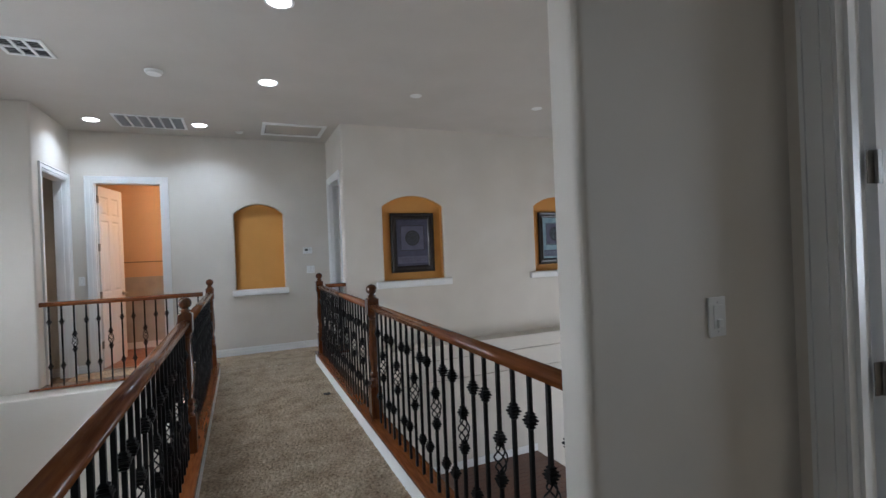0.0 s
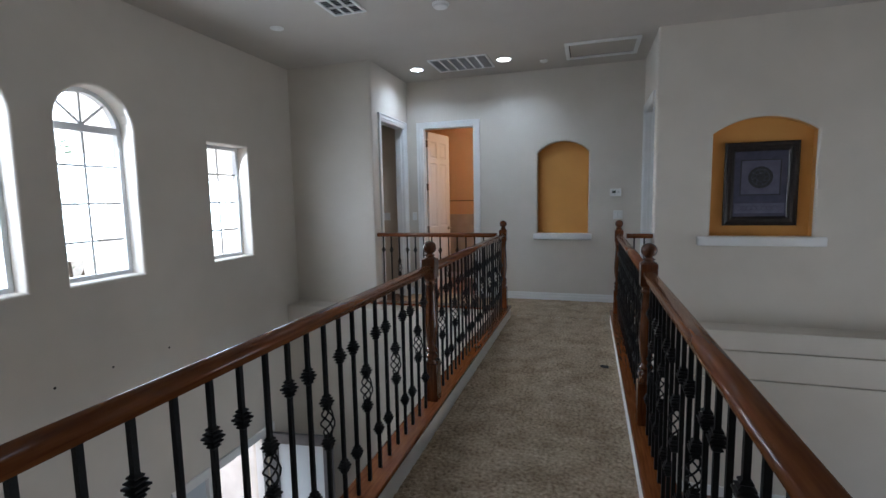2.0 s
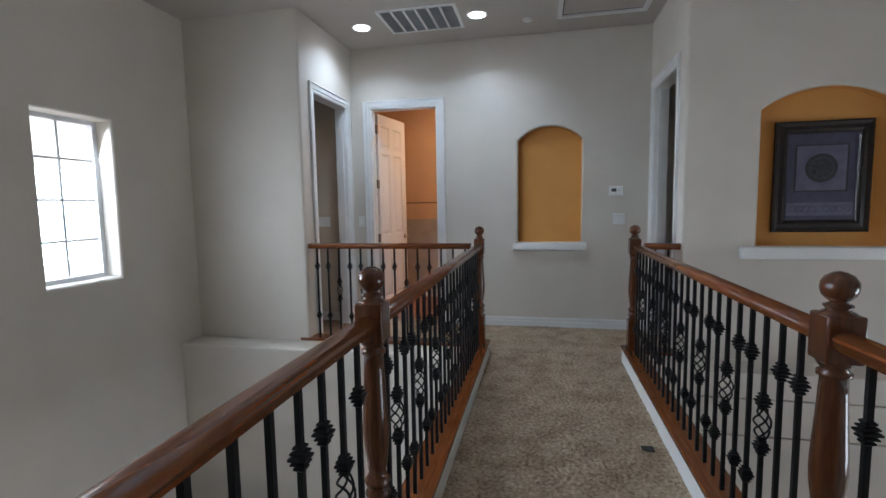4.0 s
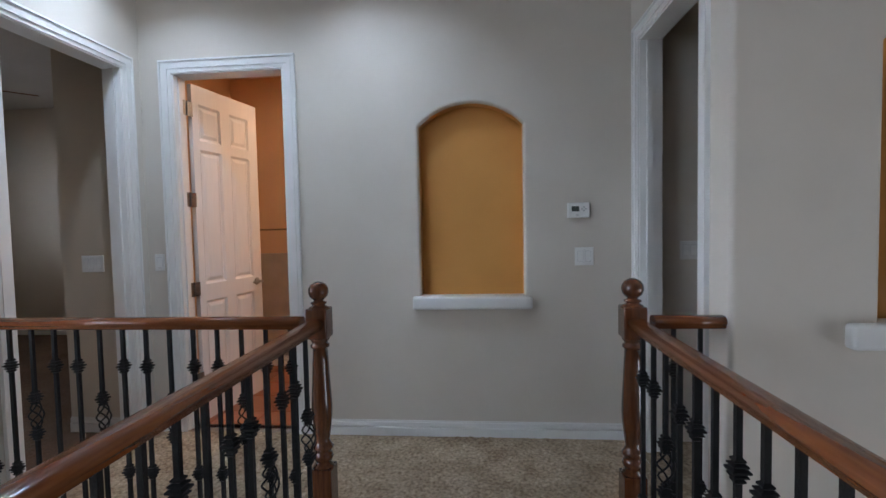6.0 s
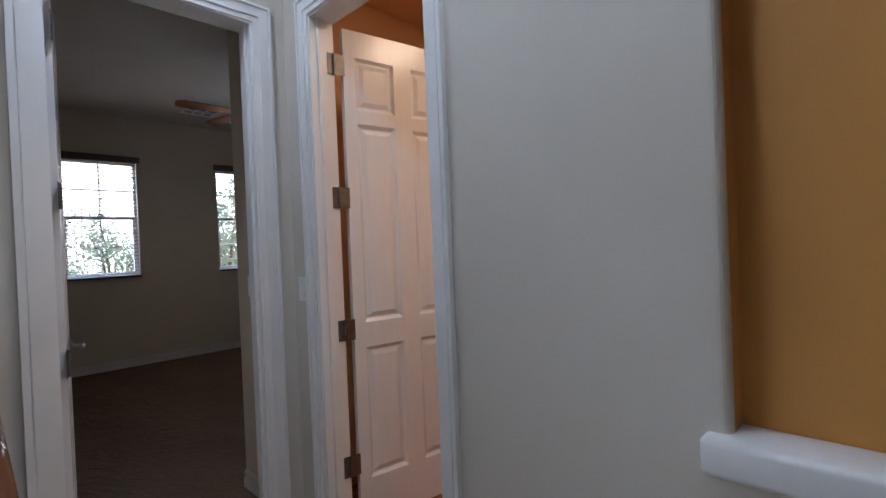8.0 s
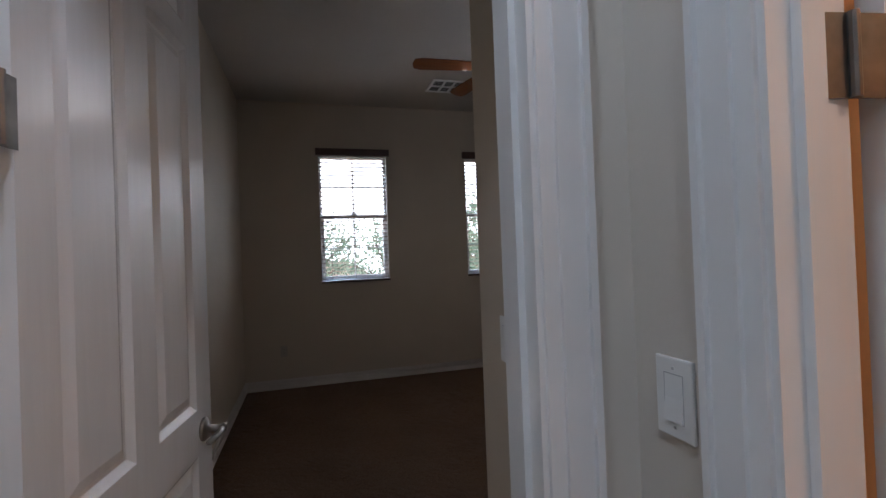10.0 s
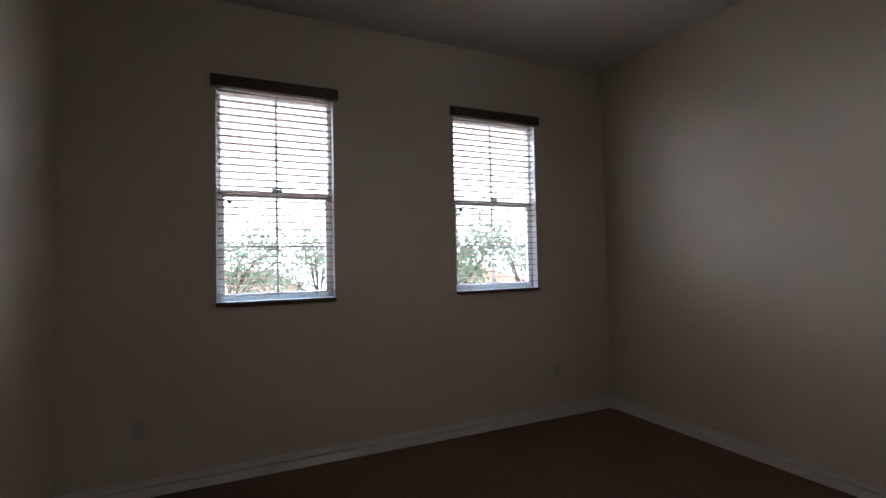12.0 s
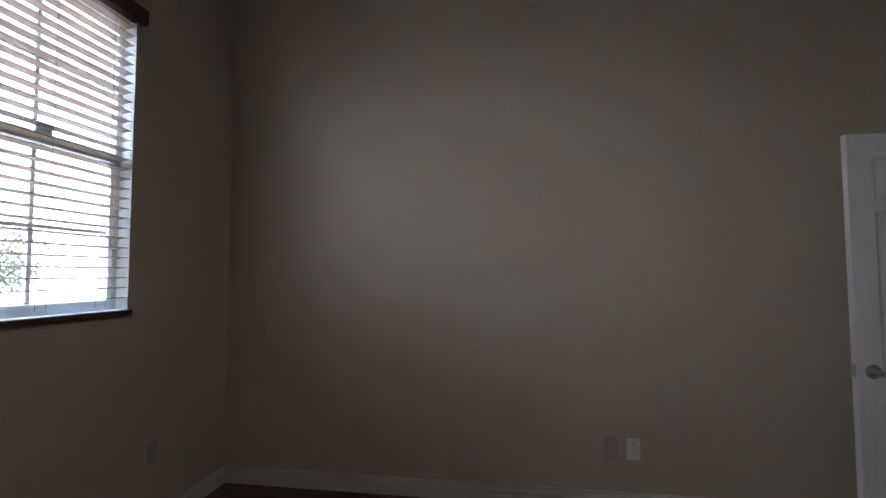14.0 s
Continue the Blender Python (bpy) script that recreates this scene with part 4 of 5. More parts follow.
part("display", boxes((-0.045, 0.002, -0.0275, -0.026, -0.008, 0.024), bevel=0.0006), LCD, th, "grey display")
for bx, bz in ((0.030, 0.018), (0.030, -0.004), (0.018, 0.007), (0.042, 0.007)):
    part("button", boxes((bx - 0.006, bx + 0.006, -0.0285, -0.026, bz - 0.004, bz + 0.004), bevel=0.001), GREYPLASTIC, th)
part("slider", boxes((-0.02, 0.0, -0.0275, -0.026, -0.034, -0.028), bevel=0.0006), GREYPLASTIC, th)

tv = thing("cable_hole_plate", pose(-3.856, RYS + 0.001, 1.602, 0, 0, 180), "white oblong cable plate with a round dark hole", "wall plate")
bm = boxes((-0.060, 0.060, -0.006, 0, -0.037, 0.037), bevel=0.0025)
part("plate", bm, PLASTIC, tv)
bm = bmesh.new()
lathe(bm, [(0.023, 0.0), (0.023, 0.0012)], 24)
bmesh.ops.transform(bm, matrix=pose(0, -0.006, 0, 90), verts=bm.verts)
part("hole", bm, DARK, tv, "dark round hole")
bm = bmesh.new()
tube(bm, [(-3.65, RYS + 0.0015, 1.776), (-3.69, RYS + 0.002, 1.779), (-3.725, RYS + 0.0015, 1.773)], 0.0028, 5)
tube(bm, [(-3.675, RYS + 0.0015, 1.760), (-3.715, RYS + 0.002, 1.760), (-3.76, RYS + 0.0015, 1.754)], 0.0028, 5)
tagged(mesh_object("plaster_patch", bm, PLASTIC), "small white scrape in the bedroom wall paint", "scrape")
bm = bmesh.new()
tube(bm, [(-2.17 - 0.14 * math.sin(i / 9 * 2.9), 6.70 + 0.07 * math.sin(i / 9 * 2.9), 0.74 - 0.0815 * i) for i in range(10)], 0.003, 6)
tagged(mesh_object("loose_cable", bm, PLASTIC), "thin white cable hanging behind the bedroom door", "cable")

for ny_, nz_ in ((3.366, 0.094), (3.808, 0.095), (4.346, 0.091)):
    bm = bmesh.new()
    lathe(bm, [(0.011, 0), (0.009, 0.003), (0.002, 0.004)], 9)
    tagged(mesh_object("nail_head", bm, DARK), "small dark nail head in the beige wall", "nail", "nails of the window wall").matrix_basis = pose(XW, ny_, nz_, 0, 90, 0)

# ---------------------------------------------------------------- ceiling fittings


def can_light(x, y):
    ob = thing("recessed_light", pose(x, y, HZ), "lit white recessed ceiling light", "ceiling light", "recessed lights of the hall")
    bm = bmesh.new()
    lathe(bm, [(0.098, 0.0), (0.098, -0.004), (0.092, -0.008), (0.080, -0.006), (0.076, -0.001)], 32)
    part("trim_ring", bm, PLASTIC, ob)
    bm = bmesh.new()
    lathe(bm, [(0.075, -0.0015), (0.074, -0.006), (0.06, -0.009), (0.002, -0.010)], 32)
    part("lens", bm, LENS, ob, "glowing lens")
    return ob


# the last fitting is unseen, added to go with the hallway fill lamp
for cx, cy in CANS:
    can_light(cx, cy)


def vent(name, m, w, d, rows, cols, slats, label, frame_w=0.03):
    """A ceiling grille; local: on z = 0, hanging down."""
    ob = thing(name, m, label, "vent")
    part("backing", boxes((-w / 2 + frame_w, w / 2 - frame_w, -d / 2 + frame_w, d / 2 - frame_w, -0.003, 0.0)), GREYPLASTIC if slats > 12 else DARK, ob)
    part("frame", boxes((-w / 2, w / 2, -d / 2, -d / 2 + frame_w, -0.012, 0), (-w / 2, w / 2, d / 2 - frame_w, d / 2, -0.012, 0),
                        (-w / 2, -w / 2 + frame_w, -d / 2 + frame_w, d / 2 - frame_w, -0.012, 0), (w / 2 - frame_w, w / 2, -d / 2 + frame_w, d / 2 - frame_w, -0.012, 0), bevel=0.003), TRIM, ob)
    iw, idp = w - 2 * frame_w, d - 2 * frame_w
    for c in range(1, cols):
        x = -iw / 2 + iw * c / cols
        part("bar", boxes((x - 0.011, x + 0.011, -idp / 2, idp / 2, -0.013, -0.003)), TRIM, ob)
    for r in range(1, rows):
        y = -idp / 2 + idp * r / rows
        part("bar", boxes((-iw / 2, iw / 2, y - 0.009, y + 0.009, -0.013, -0.003)), TRIM, ob)
    for s in range(slats):
        y = -idp / 2 + idp * (s + 0.5) / slats
        bm = boxes((-iw / 2, iw / 2, -0.006, 0.006, -0.001, 0.001))
        part("slat", bm, GREYPLASTIC, ob, m=pose(0, y, -0.007, 35))
    return ob


vent("return_air_grille", pose(-0.275, 6.925, HZ), 0.74, 0.56, 1, 6, 24, "white rectangular return-air grille in the hall ceiling")
vent("ceiling_vent", pose(-0.812, 4.875, HZ), 0.32, 0.35, 2, 3, 9, "white ceiling air vent with dark louvres", 0.028)
vent("ceiling_vent", pose(-5.195, 8.51, RZ, 0, 0, 90), 0.37, 0.34, 2, 3, 9, "white ceiling air vent near the bedroom windows", 0.028)


def disc_fitting(name, x, y, z, r, h, label, category):
    ob = thing(name, pose(x, y, z), label, category)
    bm = bmesh.new()
    lathe(bm, [(r, 0), (r, -h * 0.3), (r * 0.93, -h * 0.42)], 28)
    part("base", bm, PLASTIC, ob)
    bm = bmesh.new()
    lathe(bm, [(r * 0.86, -h * 0.41), (r * 0.84, -h * 0.8), (r * 0.7, -h), (r * 0.02, -h)], 28)
    part("cover", bm, PLASTIC, ob)
    return ob


disc_fitting("smoke_detector", 0.014, 5.13, HZ, 0.075, 0.035, "round white smoke detector on the ceiling", "smoke detector")
disc_fitting("ceiling_sensor", 0.708, 7.177, HZ, 0.05, 0.02, "small round white ceiling fitting", "sensor")
disc_fitting("sprinkler_cover", -1.655, 5.13, HZ, 0.065, 0.012, "small round flush ceiling cover", "sprinkler cover")
disc_fitting("sprinkler_cover", 2.50, 5.105, HZ, 0.065, 0.012, "small round flush ceiling cover", "sprinkler cover")
disc_fitting("sprinkler_cover", 4.107, 5.13, HZ, 0.065, 0.012, "small round flush ceiling cover", "sprinkler cover")
hat = thing("attic_hatch", pose(1.380, 6.900, HZ), "white attic hatch panel set in a ceiling frame", "hatch", kind="structure")
part("frame", boxes((-0.40, 0.40, -0.30, -0.255, -0.022, 0), (-0.40, 0.40, 0.255, 0.30, -0.022, 0), (-0.40, -0.355, -0.255, 0.255, -0.022, 0), (0.355, 0.40, -0.255, 0.255, -0.022, 0), bevel=0.004), TRIM, hat)
part("panel", boxes((-0.345, 0.355, -0.255, 0.235, -0.006, 0)), CEIL, hat)
part("gap", boxes((-0.355, -0.345, -0.255, 0.255, -0.003, 0), (-0.345, 0.355, 0.235, 0.255, -0.003, 0)), DARK, hat)

# ---------------------------------------------------------------- hall windows


def hall_window(name, s, label, cols, rows, fan):
    ua, ub, za, zb, rise = s
    ob = thing(name, Matrix(), label, "window", kind="structure")
    pl = face_x(-2.625, -1)
    bm = bmesh.new()
    f = 0.035
    prism(bm, [(ua, za), (ua + f, za), (ua + f, zb), (ua, zb)], pl, -0.03, 0.03)
    prism(bm, [(ub - f, za), (ub, za), (ub, zb), (ub - f, zb)], pl, -0.03, 0.03)
    prism(bm, [(ua + f, za), (ub - f, za), (ub - f, za + f), (ua + f, za + f)], pl, -0.03, 0.03)
    t = 0.035 if fan else f
    prism(bm, [(ua + f, zb - t), (ub - f, zb - t), (ub - f, zb + (0.02 if fan else 0)), (ua + f, zb + (0.02 if fan else 0))], pl, -0.03, 0.03)
    if fan:
        o, i = arc(ua, ub, zb, rise, 20, 0), arc(ua, ub, zb, rise, 20, -f)
        for q in range(20):
            prism(bm, [o[q], o[q + 1], i[q + 1], i[q]], pl, -0.03, 0.03)
    part("window_frame", bm, VINYL, ob)
    g = 0.009
    for c in range(1, cols):
        u = ua + (ub - ua) * c / cols
        bm = bmesh.new()
        prism(bm, [(u - g, za + f), (u + g, za + f), (u + g, zb - t), (u - g, zb - t)], pl, -0.005, 0.005)
        part("muntin", bm, VINYL, ob)
    for r in range(1, rows):
        z = za + (zb - za) * r / rows
        bm = bmesh.new()
        prism(bm, [(ua + f, z - g), (ub - f, z - g), (ub - f, z + g), (ua + f, z + g)], pl, -0.006, 0.006)
        part("muntin", bm, VINYL, ob)
    if fan:
        c = (ua + ub) / 2
        for a in (45, 90, 135):
            bm = bmesh.new()
            d = Vector((math.cos(radians(a)), math.sin(radians(a))))
            nrm = Vector((-d.y, d.x)) * g
            p0, p1 = Vector((c, zb + 0.02)), Vector((c, zb)) + d * (rise - f + 0.005)
            prism(bm, [tuple(p0 - nrm), tuple(p1 - nrm), tuple(p1 + nrm), tuple(p0 + nrm)], pl, -0.005, 0.005)
            part("muntin", bm, VINYL, ob)
    bm = bmesh.new()
    prism(bm, outline(ua + 0.02, ub - 0.02, za + 0.02, zb if fan else zb - 0.02, rise - 0.02 if fan else 0, 0.0), pl, 0.008, 0.012)
    pane = part("pane", bm, GLASS, ob)
    pane.visible_shadow = False
    return ob


hall_window("window_1", WIN_A, "white arched hall window with a fan-light and muntins", 2, 4, True)
hall_window("window_2", WIN_B, "white arched hall window with a fan-light and muntins", 2, 4, True)
hall_window("window_3", WIN_C, "white rectangular hall window with muntins", 2, 4, False)

# ---------------------------------------------------------------- bedroom windows and blinds


def bedroom_window(name, s, label):
    ya, yb, za, zb, _ = s
    ob = thing(name, Matrix(), label, "window", kind="structure")
    x0, x1 = RXW - 0.115, RXW - 0.065
    f = 0.030
    part("window_frame", boxes((x0, x1, ya, ya + f, za, zb), (x0, x1, yb - f, yb, za, zb), (x0, x1, ya + f, yb - f, za, za + f), (x0, x1, ya + f, yb - f, zb - f, zb), bevel=0.003), VINYL, ob)
    zm = 1.850
    part("meeting_rail", boxes((x0 + 0.006, x1 + 0.004, ya + f, yb - f, zm - 0.026, zm + 0.020), bevel=0.004), VINYL, ob)
    part("sash_frame", boxes((x0 + 0.01, x1 - 0.004, ya + f, ya + f + 0.018, za + f, zm - 0.026), (x0 + 0.01, x1 - 0.004, yb - f - 0.018, yb - f, za + f, zm - 0.026),
                             (x0 + 0.01, x1 - 0.004, ya + f + 0.018, yb - f - 0.018, za + f, za + f + 0.018)), VINYL, ob)
    part("bracket", boxes((x1, x1 + 0.012, ya + f + 0.035, ya + f + 0.065, zm - 0.075, zm - 0.048), bevel=0.003), DARK, ob, "small black bracket")
    part("lock", boxes((x1, x1 + 0.022, (ya + yb) / 2 - 0.035, (ya + yb) / 2 + 0.035, zm + 0.012, zm + 0.034), bevel=0.004), VINYL, ob)
    ym = (ya + yb) / 2
    for z0, z1 in ((za + f, zm - 0.026), (zm + 0.02, zb - f)):
        part("muntin", boxes((x0 + 0.016, x0 + 0.026, ym - 0.009, ym + 0.009, z0, z1)), VINYL, ob)
        part("muntin", boxes((x0 + 0.015, x0 + 0.027, ya + f, yb - f, (z0 + z1) / 2 - 0.008, (z0 + z1) / 2 + 0.008)), VINYL, ob)
        p = part("pane", boxes((x0 + 0.028, x0 + 0.032, ya + f - 0.01, yb - f + 0.01, z0, z1)), GLASS, ob)
        p.visible_shadow = False
    part("reveal", boxes((RXW - 0.168, RXW - 0.002, ya - 0.004, ya + 0.001, za, zb), (RXW - 0.168, RXW - 0.002, yb - 0.001, yb + 0.004, za, zb)), TRIM, ob)
    part("window_sill", boxes((RXW - 0.168, RXW - 0.006, ya + 0.001, yb - 0.001, za - 0.004, za + 0.002), bevel=0.004), TRIM, ob)
    return ob


def wood_blind(s, label):
    ya, yb, za, zb, _ = s
    ob = thing("window_blind", Matrix(), label, "blind", "wooden blinds of the bedroom")
    part("valance", boxes((RXW - 0.02, RXW + 0.035, ya - 0.03, yb + 0.035, zb - 0.006, zb + 0.072), bevel=0.006), VALANCE, ob, "dark brown wooden valance")
    # dark strip in front of the wall stands in for the sill's shaded edge
    part("sill_shade_strip", boxes((RXW + 0.001, RXW + 0.026, ya - 0.004, yb + 0.004, za - 0.020, za + 0.001), bevel=0.004), VALANCE, ob, "dark brown strip standing in for the sill's shaded edge")
    n = 29
    first = None
    for i in range(n):
        z = za + 0.058 + (zb - 0.03 - za - 0.058) * i / (n - 1)
        m = pose(RXW - 0.027, (ya + yb) / 2, z, 0, -4, 0)
        if first is None:
            w = (yb - ya) / 2 - 0.008
            bm = bmesh.new()
            pts = [(-0.025, -0.0006), (-0.012, 0.0012), (0.0, 0.0018), (0.012, 0.0012), (0.025, -0.0006), (0.025, -0.0036), (0.012, -0.0018), (0.0, -0.0012), (-0.012, -0.0018), (-0.025, -0.0036)]
            prism(bm, pts, lambda u, v, d: (u, d, v), -w, w)
            first = part("slat", bm, BLIND, ob, m=m)
        else:
            share("slat", first, ob, m)
    for y in (ya + 0.12, (ya + yb) / 2, yb - 0.12):
        for dx in (-0.0015, -0.053):
            bm = bmesh.new()
            tube(bm, [(RXW + dx, y, za + 0.02), (RXW + dx, y, zb)], 0.0009, 4)
            part("cord", bm, VALANCE, ob)
    return ob


for i, s in enumerate((BW1, BW2)):
    bedroom_window(f"window_{i + 4}", s, "white single-hung bedroom window behind an open wooden blind")
    wood_blind(s, "open brown wooden blind with a dark valance")

# ---------------------------------------------------------------- ceiling fan


def ceiling_fan(x, y, z):
    ob = thing("ceiling_fan", pose(x, y, z), "brown five-blade ceiling fan with a lit glass light kit", "ceiling fan")
    bm = bmesh.new()
    lathe(bm, [(0.068, 0), (0.066, -0.02), (0.045, -0.05), (0.016, -0.058)], 24)
    part("canopy", bm, FRAMEBLACK, ob, smooth=True)
    bm = bmesh.new()
    lathe(bm, [(0.012, -0.05), (0.012, -0.22)], 12)
    part("rod", bm, FRAMEBLACK, ob)
    bm = bmesh.new()
    lathe(bm, [(0.03, -0.20), (0.08, -0.21), (0.12, -0.235), (0.125, -0.29), (0.10, -0.325), (0.05, -0.34), (0.05, -0.37)], 28)
    part("motor", bm, FRAMEBLACK, ob, smooth=True)
    for k in range(5):
        a = 72 * k + 49
        m = pose(0, 0, -0.30, 0, 0, a)
        bm = boxes((0.09, 0.22, -0.022, 0.022, -0.006, 0.0), bevel=0.002)
        part("blade_arm", bm, FRAMEBLACK, ob, m=m)
        bm = bmesh.new()
        pts = [(0.19, -0.05), (0.32, -0.062), (0.60, -0.070), (0.65, -0.055), (0.665, 0), (0.65, 0.055), (0.60, 0.070), (0.32, 0.062), (0.19, 0.05)]
        prism(bm, pts, lambda u, v, d: (u, v, d), -0.004, 0.004)
        part("blade", bm, WOODX, ob, m=m @ pose(0, 0, -0.004, 11))
    bm = bmesh.new()
    lathe(bm, [(0.05, -0.365), (0.075, -0.38), (0.078, -0.40), (0.05, -0.415)], 24)
    part("light_fitter", bm, FRAMEBLACK, ob)
    for k in range(3):
        a = radians(120 * k + 30)
        bm = bmesh.new()
        lathe(bm, [(0.022, 0.0), (0.040, -0.02), (0.052, -0.05), (0.050, -0.075), (0.035, -0.09), (0.003, -0.094)], 18)
        bmesh.ops.transform(bm, matrix=pose(0.085 * math.cos(a), 0.085 * math.sin(a), -0.395) @ pose(0, 0, 0, 0, 0, math.degrees(a)) @ pose(0, 0, 0, 0, -35), verts=bm.verts)
        part("lamp_shade", bm, BULB, ob, "lit white glass shade", smooth=True)
    for dx, ln in ((0.03, 0.16), (-0.03, 0.20)):
        bm = bmesh.new()
        tube(bm, [(dx, 0.02, -0.41), (dx, 0.02, -0.41 - ln)], 0.0012, 5)
        lathe(bm, [(0.002, 0.0), (0.006, -0.012), (0.006, -0.022), (0.002, -0.028)], 8, (dx, 0.02, -0.41 - ln))
        part("pull_chain", bm, BRASS, ob)
    return ob


ceiling_fan(-3.93, 8.54, RZ)

# ---------------------------------------------------------------- bathroom: towel bar and floor tiles
tb = thing("towel_bar", pose(-0.72, 9.14, 1.385), "dark metal towel bar on the bathroom wall", "towel bar")
bm = bmesh.new()
tube(bm, [(-0.60, -0.06, 0), (0.60, -0.06, 0)], 0.009, 10)
part("bar", bm, BRASS, tb)
for sx in (-0.58, 0.58):
    bm = boxes((sx - 0.018, sx + 0.018, -0.07, 0.02, -0.018, 0.018), bevel=0.005)
    part("bracket", bm, BRASS, tb)
structure("bathroom_chair_rail", boxes((-1.52, 1.58, 9.125, 9.16, 0.0, 1.145)), TILEFLOOR, "pale stone splash panel along the bathroom wall", "wall")

# ---------------------------------------------------------------- ground floor seen below the bridge
ld = structure("stair_landing", boxes((1.72, 4.6, 4.55, 6.20, -1.80, -1.655), (1.72, 4.6, 4.60, 6.199, GZ, -1.80)), DARKWOOD, "dark red-brown wooden stair landing", "landing")
for i in range(18):
    y = 4.555 + 0.091 * i
    part("plank", boxes((1.73, 4.59, y, y + 0.088, -1.655, -1.638), bevel=0.002), DARKWOOD, ld)
tagged(mesh_object("stair_baseboard", boxes((1.74, 4.6, 6.124, 6.139, -1.64, -1.53), bevel=0.004), TRIM), "white baseboard along the stair landing", "baseboard", kind="structure")
st = structure("stair_flight", boxes((4.62, 5.9, 4.55, 6.2, GZ, -2.9)), WALL, "plastered base of the lower stair flight", "stairs")
for i in range(8):
    z = -1.655 - 0.185 * (i + 1)
    part("tread", boxes((4.60 + 0.27 * i, 4.60 + 0.27 * (i + 1) + 0.02, 4.55, 6.2, z - 0.04, z), bevel=0.008), DARKWOOD, st)
    part("riser", boxes((4.60 + 0.27 * i, 4.60 + 0.27 * i + 0.02, 4.55, 6.2, z, z + 0.145)), TRIM, st)

# front entrance: cased opening, side light, open glazed leaf
ent = thing("front_entrance", Matrix(), "white cased front entrance with a glazed side light", "door frame", kind="structure")
part("casing", boxes((XW, XW + 0.022, 4.23, 4.33, GZ, -1.29), (XW, XW + 0.022, 5.63, 5.73, GZ, -1.29), (XW, XW + 0.022, 4.33, 5.63, -1.39, -1.29), bevel=0.006), TRIM, ent)
part("mullion", boxes((XW - 0.14, XW - 0.04, 4.72, 4.80, GZ, -1.39), (XW - 0.14, XW - 0.04, 5.55, 5.63, GZ, -1.39), (XW - 0.14, XW - 0.04, 4.33, 4.38, GZ, -1.39), bevel=0.004), TRIM, ent)
part("side_light", boxes((XW - 0.10, XW - 0.09, 4.38, 4.72, GZ + 0.1, -1.41)), DOORGLAZE, ent, "side light painted pale as if lit").visible_shadow = False
leaf = thing("front_door", pose(XW + 0.02, 5.61, GZ, 0, 0, 8), "open front door with a dark frame and glass painted pale as if lit", "door")
part("frame", boxes((0, 0.12, -0.022, 0.022, 0.01, 2.03), (0.70, 0.82, -0.022, 0.022, 0.01, 2.03), (0.12, 0.70, -0.022, 0.022, 1.90, 2.03), (0.12, 0.70, -0.022, 0.022, 0.01, 0.26), bevel=0.004), DARKFRAME, leaf)
part("glass", boxes((0.12, 0.70, -0.006, 0.006, 0.26, 1.90)), DOORGLAZE, leaf, "glass painted pale as if lit")
part("handle", boxes((0.74, 0.77, -0.07, -0.022, 0.92, 1.12), bevel=0.006), STEEL, leaf)

# ---------------------------------------------------------------- outdoors


def tree(x, y, h, spread, seed, label):
    rng = random.Random(seed)
    ob = thing("tree", pose(x, y, -3.61), label, "tree", "trees outside the bedroom")
    bm = bmesh.new()
    tips = []
    trunk = [(0, 0, 0), (0.06, 0.03, h * 0.2), (0.02, -0.05, h * 0.42)]
    for i in range(len(trunk) - 1):
        tube(bm, [trunk[i], trunk[i + 1]], 0.16 - 0.04 * i, 9)
    for k in range(9):
        a = 2 * math.pi * k / 9 + rng.uniform(-0.3, 0.3)
        b = Vector(trunk[1]).lerp(Vector(trunk[2]), rng.random())
        e = Vector((math.cos(a) * spread * rng.uniform(0.5, 1), math.sin(a) * spread * rng.uniform(0.5, 1), h * rng.uniform(0.55, 0.95)))
        mid = b.lerp(e, 0.5) + Vector((0, 0, h * 0.06))
        tube(bm, [b, mid], 0.06, 6)
        tube(bm, [mid, e], 0.032, 5)
        tips += [mid, mid.lerp(e, 0.5), e]
    part("trunk", bm, BARK, ob)
    vs, fs = [], []
    for p in tips:
        for _ in range(110):
            r = spread * 0.42 * rng.random() ** 0.5
            d = Vector((rng.gauss(0, 1), rng.gauss(0, 1), rng.gauss(0, 0.7))).normalized()
            c = p + d * r
            u = Vector((rng.gauss(0, 1), rng.gauss(0, 1), rng.gauss(0, 1))).normalized()
            v = u.cross(d).normalized()
            s = rng.uniform(0.07, 0.15)
            n0 = len(vs)
            vs += [tuple(c - u * s), tuple(c + v * s * 0.5), tuple(c + u * s), tuple(c - v * s * 0.5)]
            fs.append((n0, n0 + 1, n0 + 2, n0 + 3))
    me = bpy.data.meshes.new("crown")
    me.from_pydata(vs, [], fs)
    me.materials.append(LEAF)
    cr = new("crown", me)
    cr.parent = ob
    return ob


for k, (tx, ty, hh, sp) in enumerate([(-17, 13.2, 7.4, 2.6), (-27, 7.0, 7.6, 3.0), (-28, 18.5, 9.0, 3.6), (-30, 12.0, 7.8, 3.2), (-29, 25.5, 8.4, 3.4)]):
    tree(tx, ty, hh, sp, 40 + k, "leafy green garden tree outside the bedroom windows")


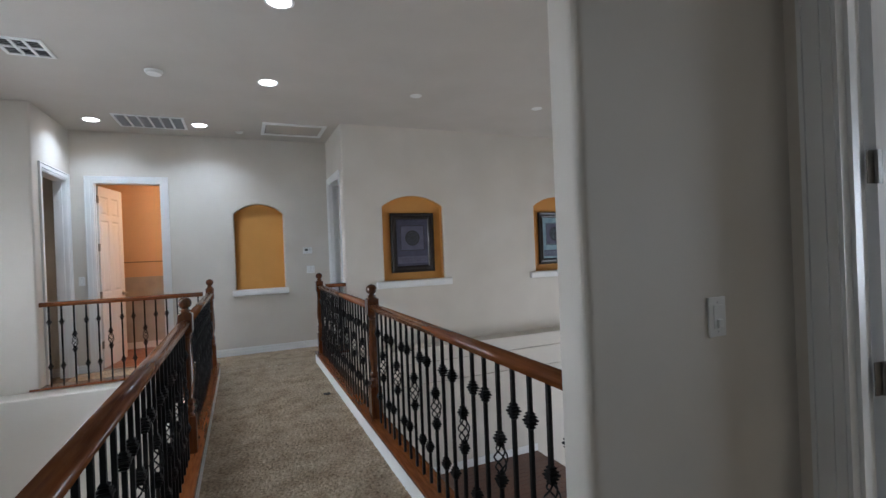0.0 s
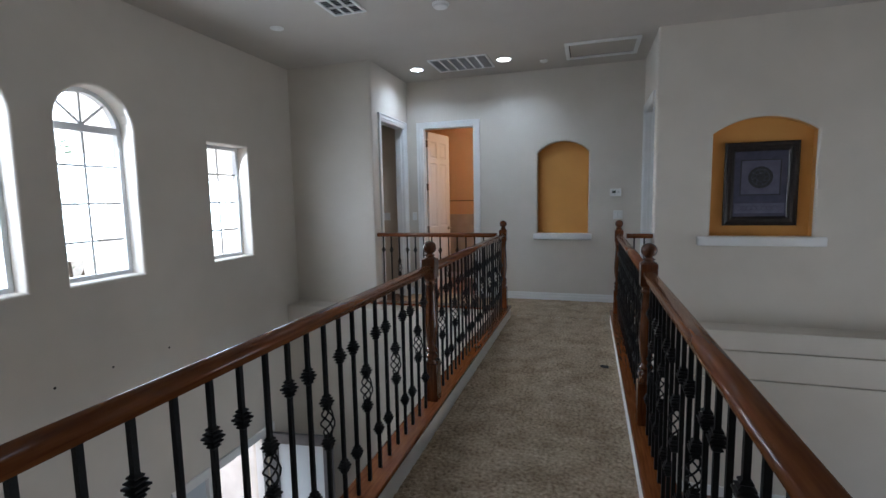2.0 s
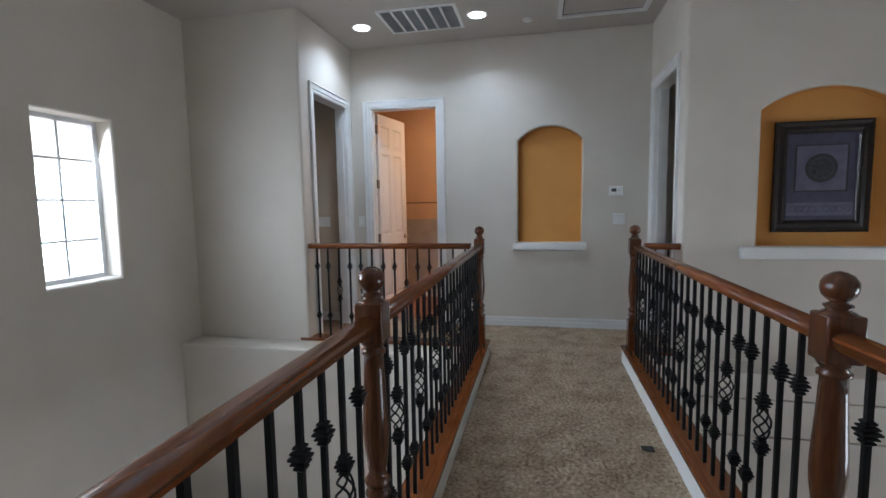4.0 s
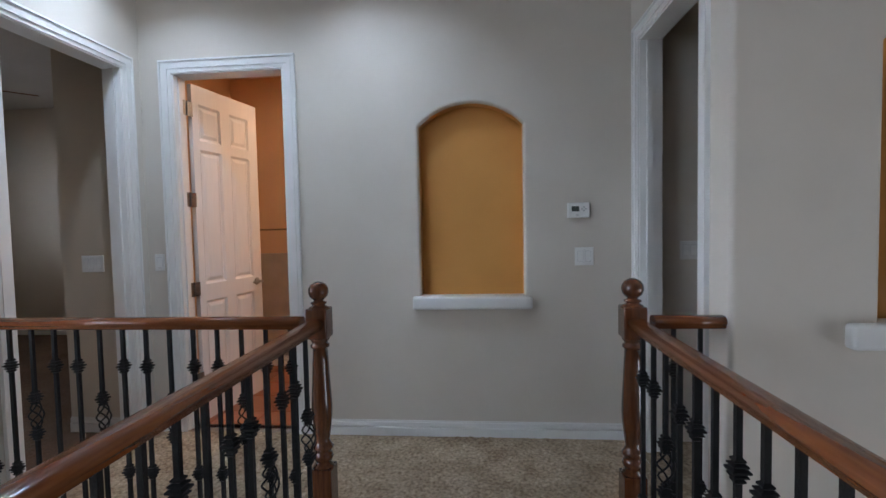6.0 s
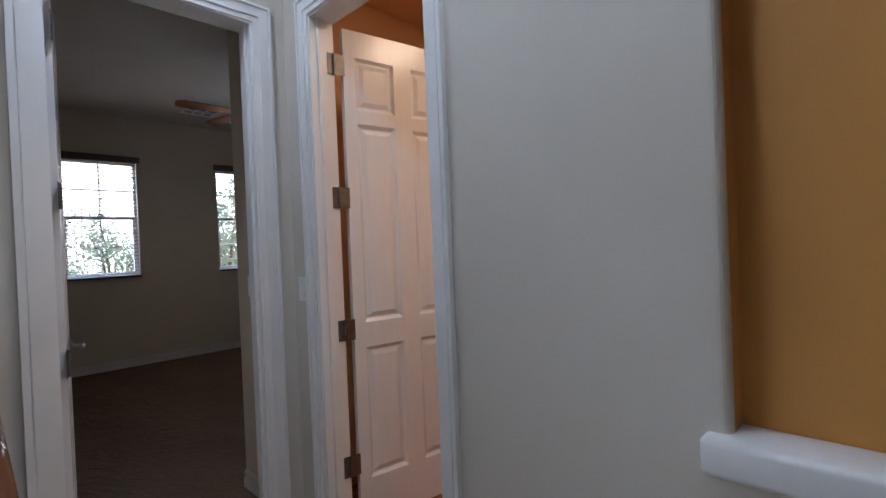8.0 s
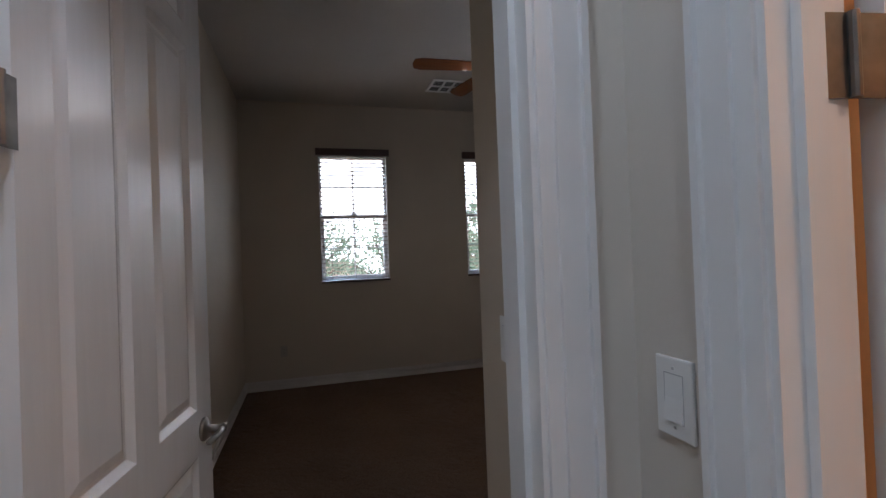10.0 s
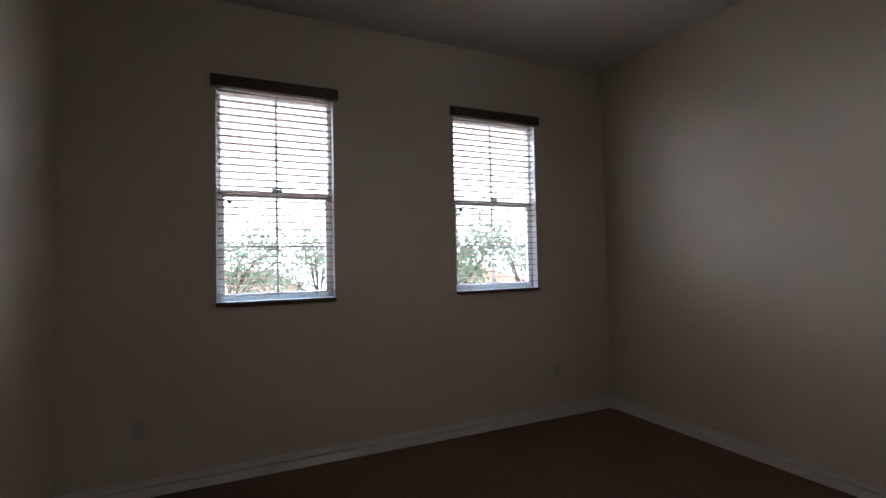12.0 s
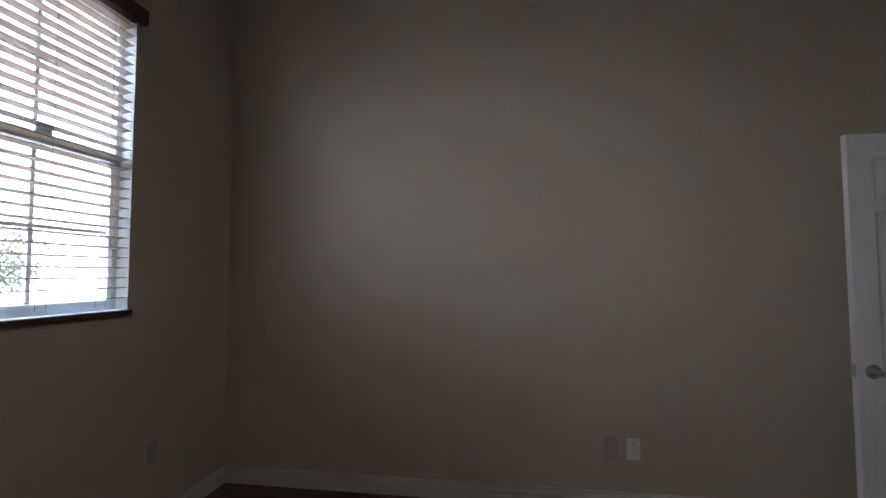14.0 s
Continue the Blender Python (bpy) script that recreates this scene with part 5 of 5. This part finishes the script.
def far_house(x, y, w, d, h, label):
    ob = thing("neighbour_house", pose(x, y, -3.61), label, "house")
    part("wall", boxes((-d / 2, d / 2, -w / 2, w / 2, 0, h)), STUCCO, ob)
    bm = bmesh.new()
    a = [bm.verts.new(p) for p in ((-d / 2 - 0.5, -w / 2 - 0.5, h), (d / 2 + 0.5, -w / 2 - 0.5, h), (d / 2 + 0.5, w / 2 + 0.5, h), (-d / 2 - 0.5, w / 2 + 0.5, h), (0, -w / 2 + 2.5, h + 1.7), (0, w / 2 - 2.5, h + 1.7))]
    for q in ((0, 1, 4), (1, 2, 5, 4), (2, 3, 5), (3, 0, 4, 5), (3, 2, 1, 0)):
        bm.faces.new([a[i] for i in q])
    part("roof", bm, ROOFTILE, ob)
    for k in range(3):
        y0 = -w / 2 + w * (k + 0.5) / 3
        win = part("window", boxes((d / 2 - 0.02, d / 2 + 0.03, y0 - 0.6, y0 + 0.6, 1.0, 2.3)), VINYL, ob)
        part("pane", boxes((d / 2 + 0.03, d / 2 + 0.035, y0 - 0.52, y0 + 0.52, 1.08, 2.22)), LCD, win)
    return ob


far_house(-42, 6, 13, 9, 3.0, "low stucco house with a clay roof beyond the garden")
far_house(-44, 26, 14, 9, 3.0, "low stucco house with a clay roof beyond the garden")
# glowing sheet added so the windows look overexposed and let in more light
SKYGLOW = glow("white_sky_glow", (0.93, 0.97, 1.0), 2.4)
structure("backdrop", boxes((-64.2, -64.0, -90, 110, -3.61, 60)), SKYGLOW, "glowing white sheet standing in for the overexposed sky", "sky")
structure("garden_wall", boxes((-33.2, -33.0, -40, 60, -3.61, -1.9)), STUCCO, "pale block garden wall", "wall")

# ---------------------------------------------------------------- pieces: pavers and bathroom tiles
porch = structure("entry_path", boxes((-9.0, XW - 0.24, 3.0, 7.0, -3.61, -3.52)), GROUT, "sand bed of the paved entry path", "path")
piece = None
for i in range(26):
    for j in range(9):
        m = pose(XW - 0.36 - 0.205 * i, 4.15 + 0.205 * j, -3.52)
        if piece is None:
            piece = part("paver", boxes((-0.098, 0.098, -0.098, 0.098, 0, 0.03), bevel=0.006), PAVER, porch, m=m)
        else:
            share("paver", piece, porch, m)
piece = None
bath = bpy.data.objects["floor_bathroom"]
for i in range(10):
    for j in range(5):
        m = pose(-1.47 + 0.325 * i, 7.79 + 0.325 * j, -0.010)
        if piece is None:
            piece = part("tile", boxes((-0.158, 0.158, -0.158, 0.158, 0, 0.010), bevel=0.003), TERRACOTTA, bath, m=m)
        else:
            share("tile", piece, bath, m)
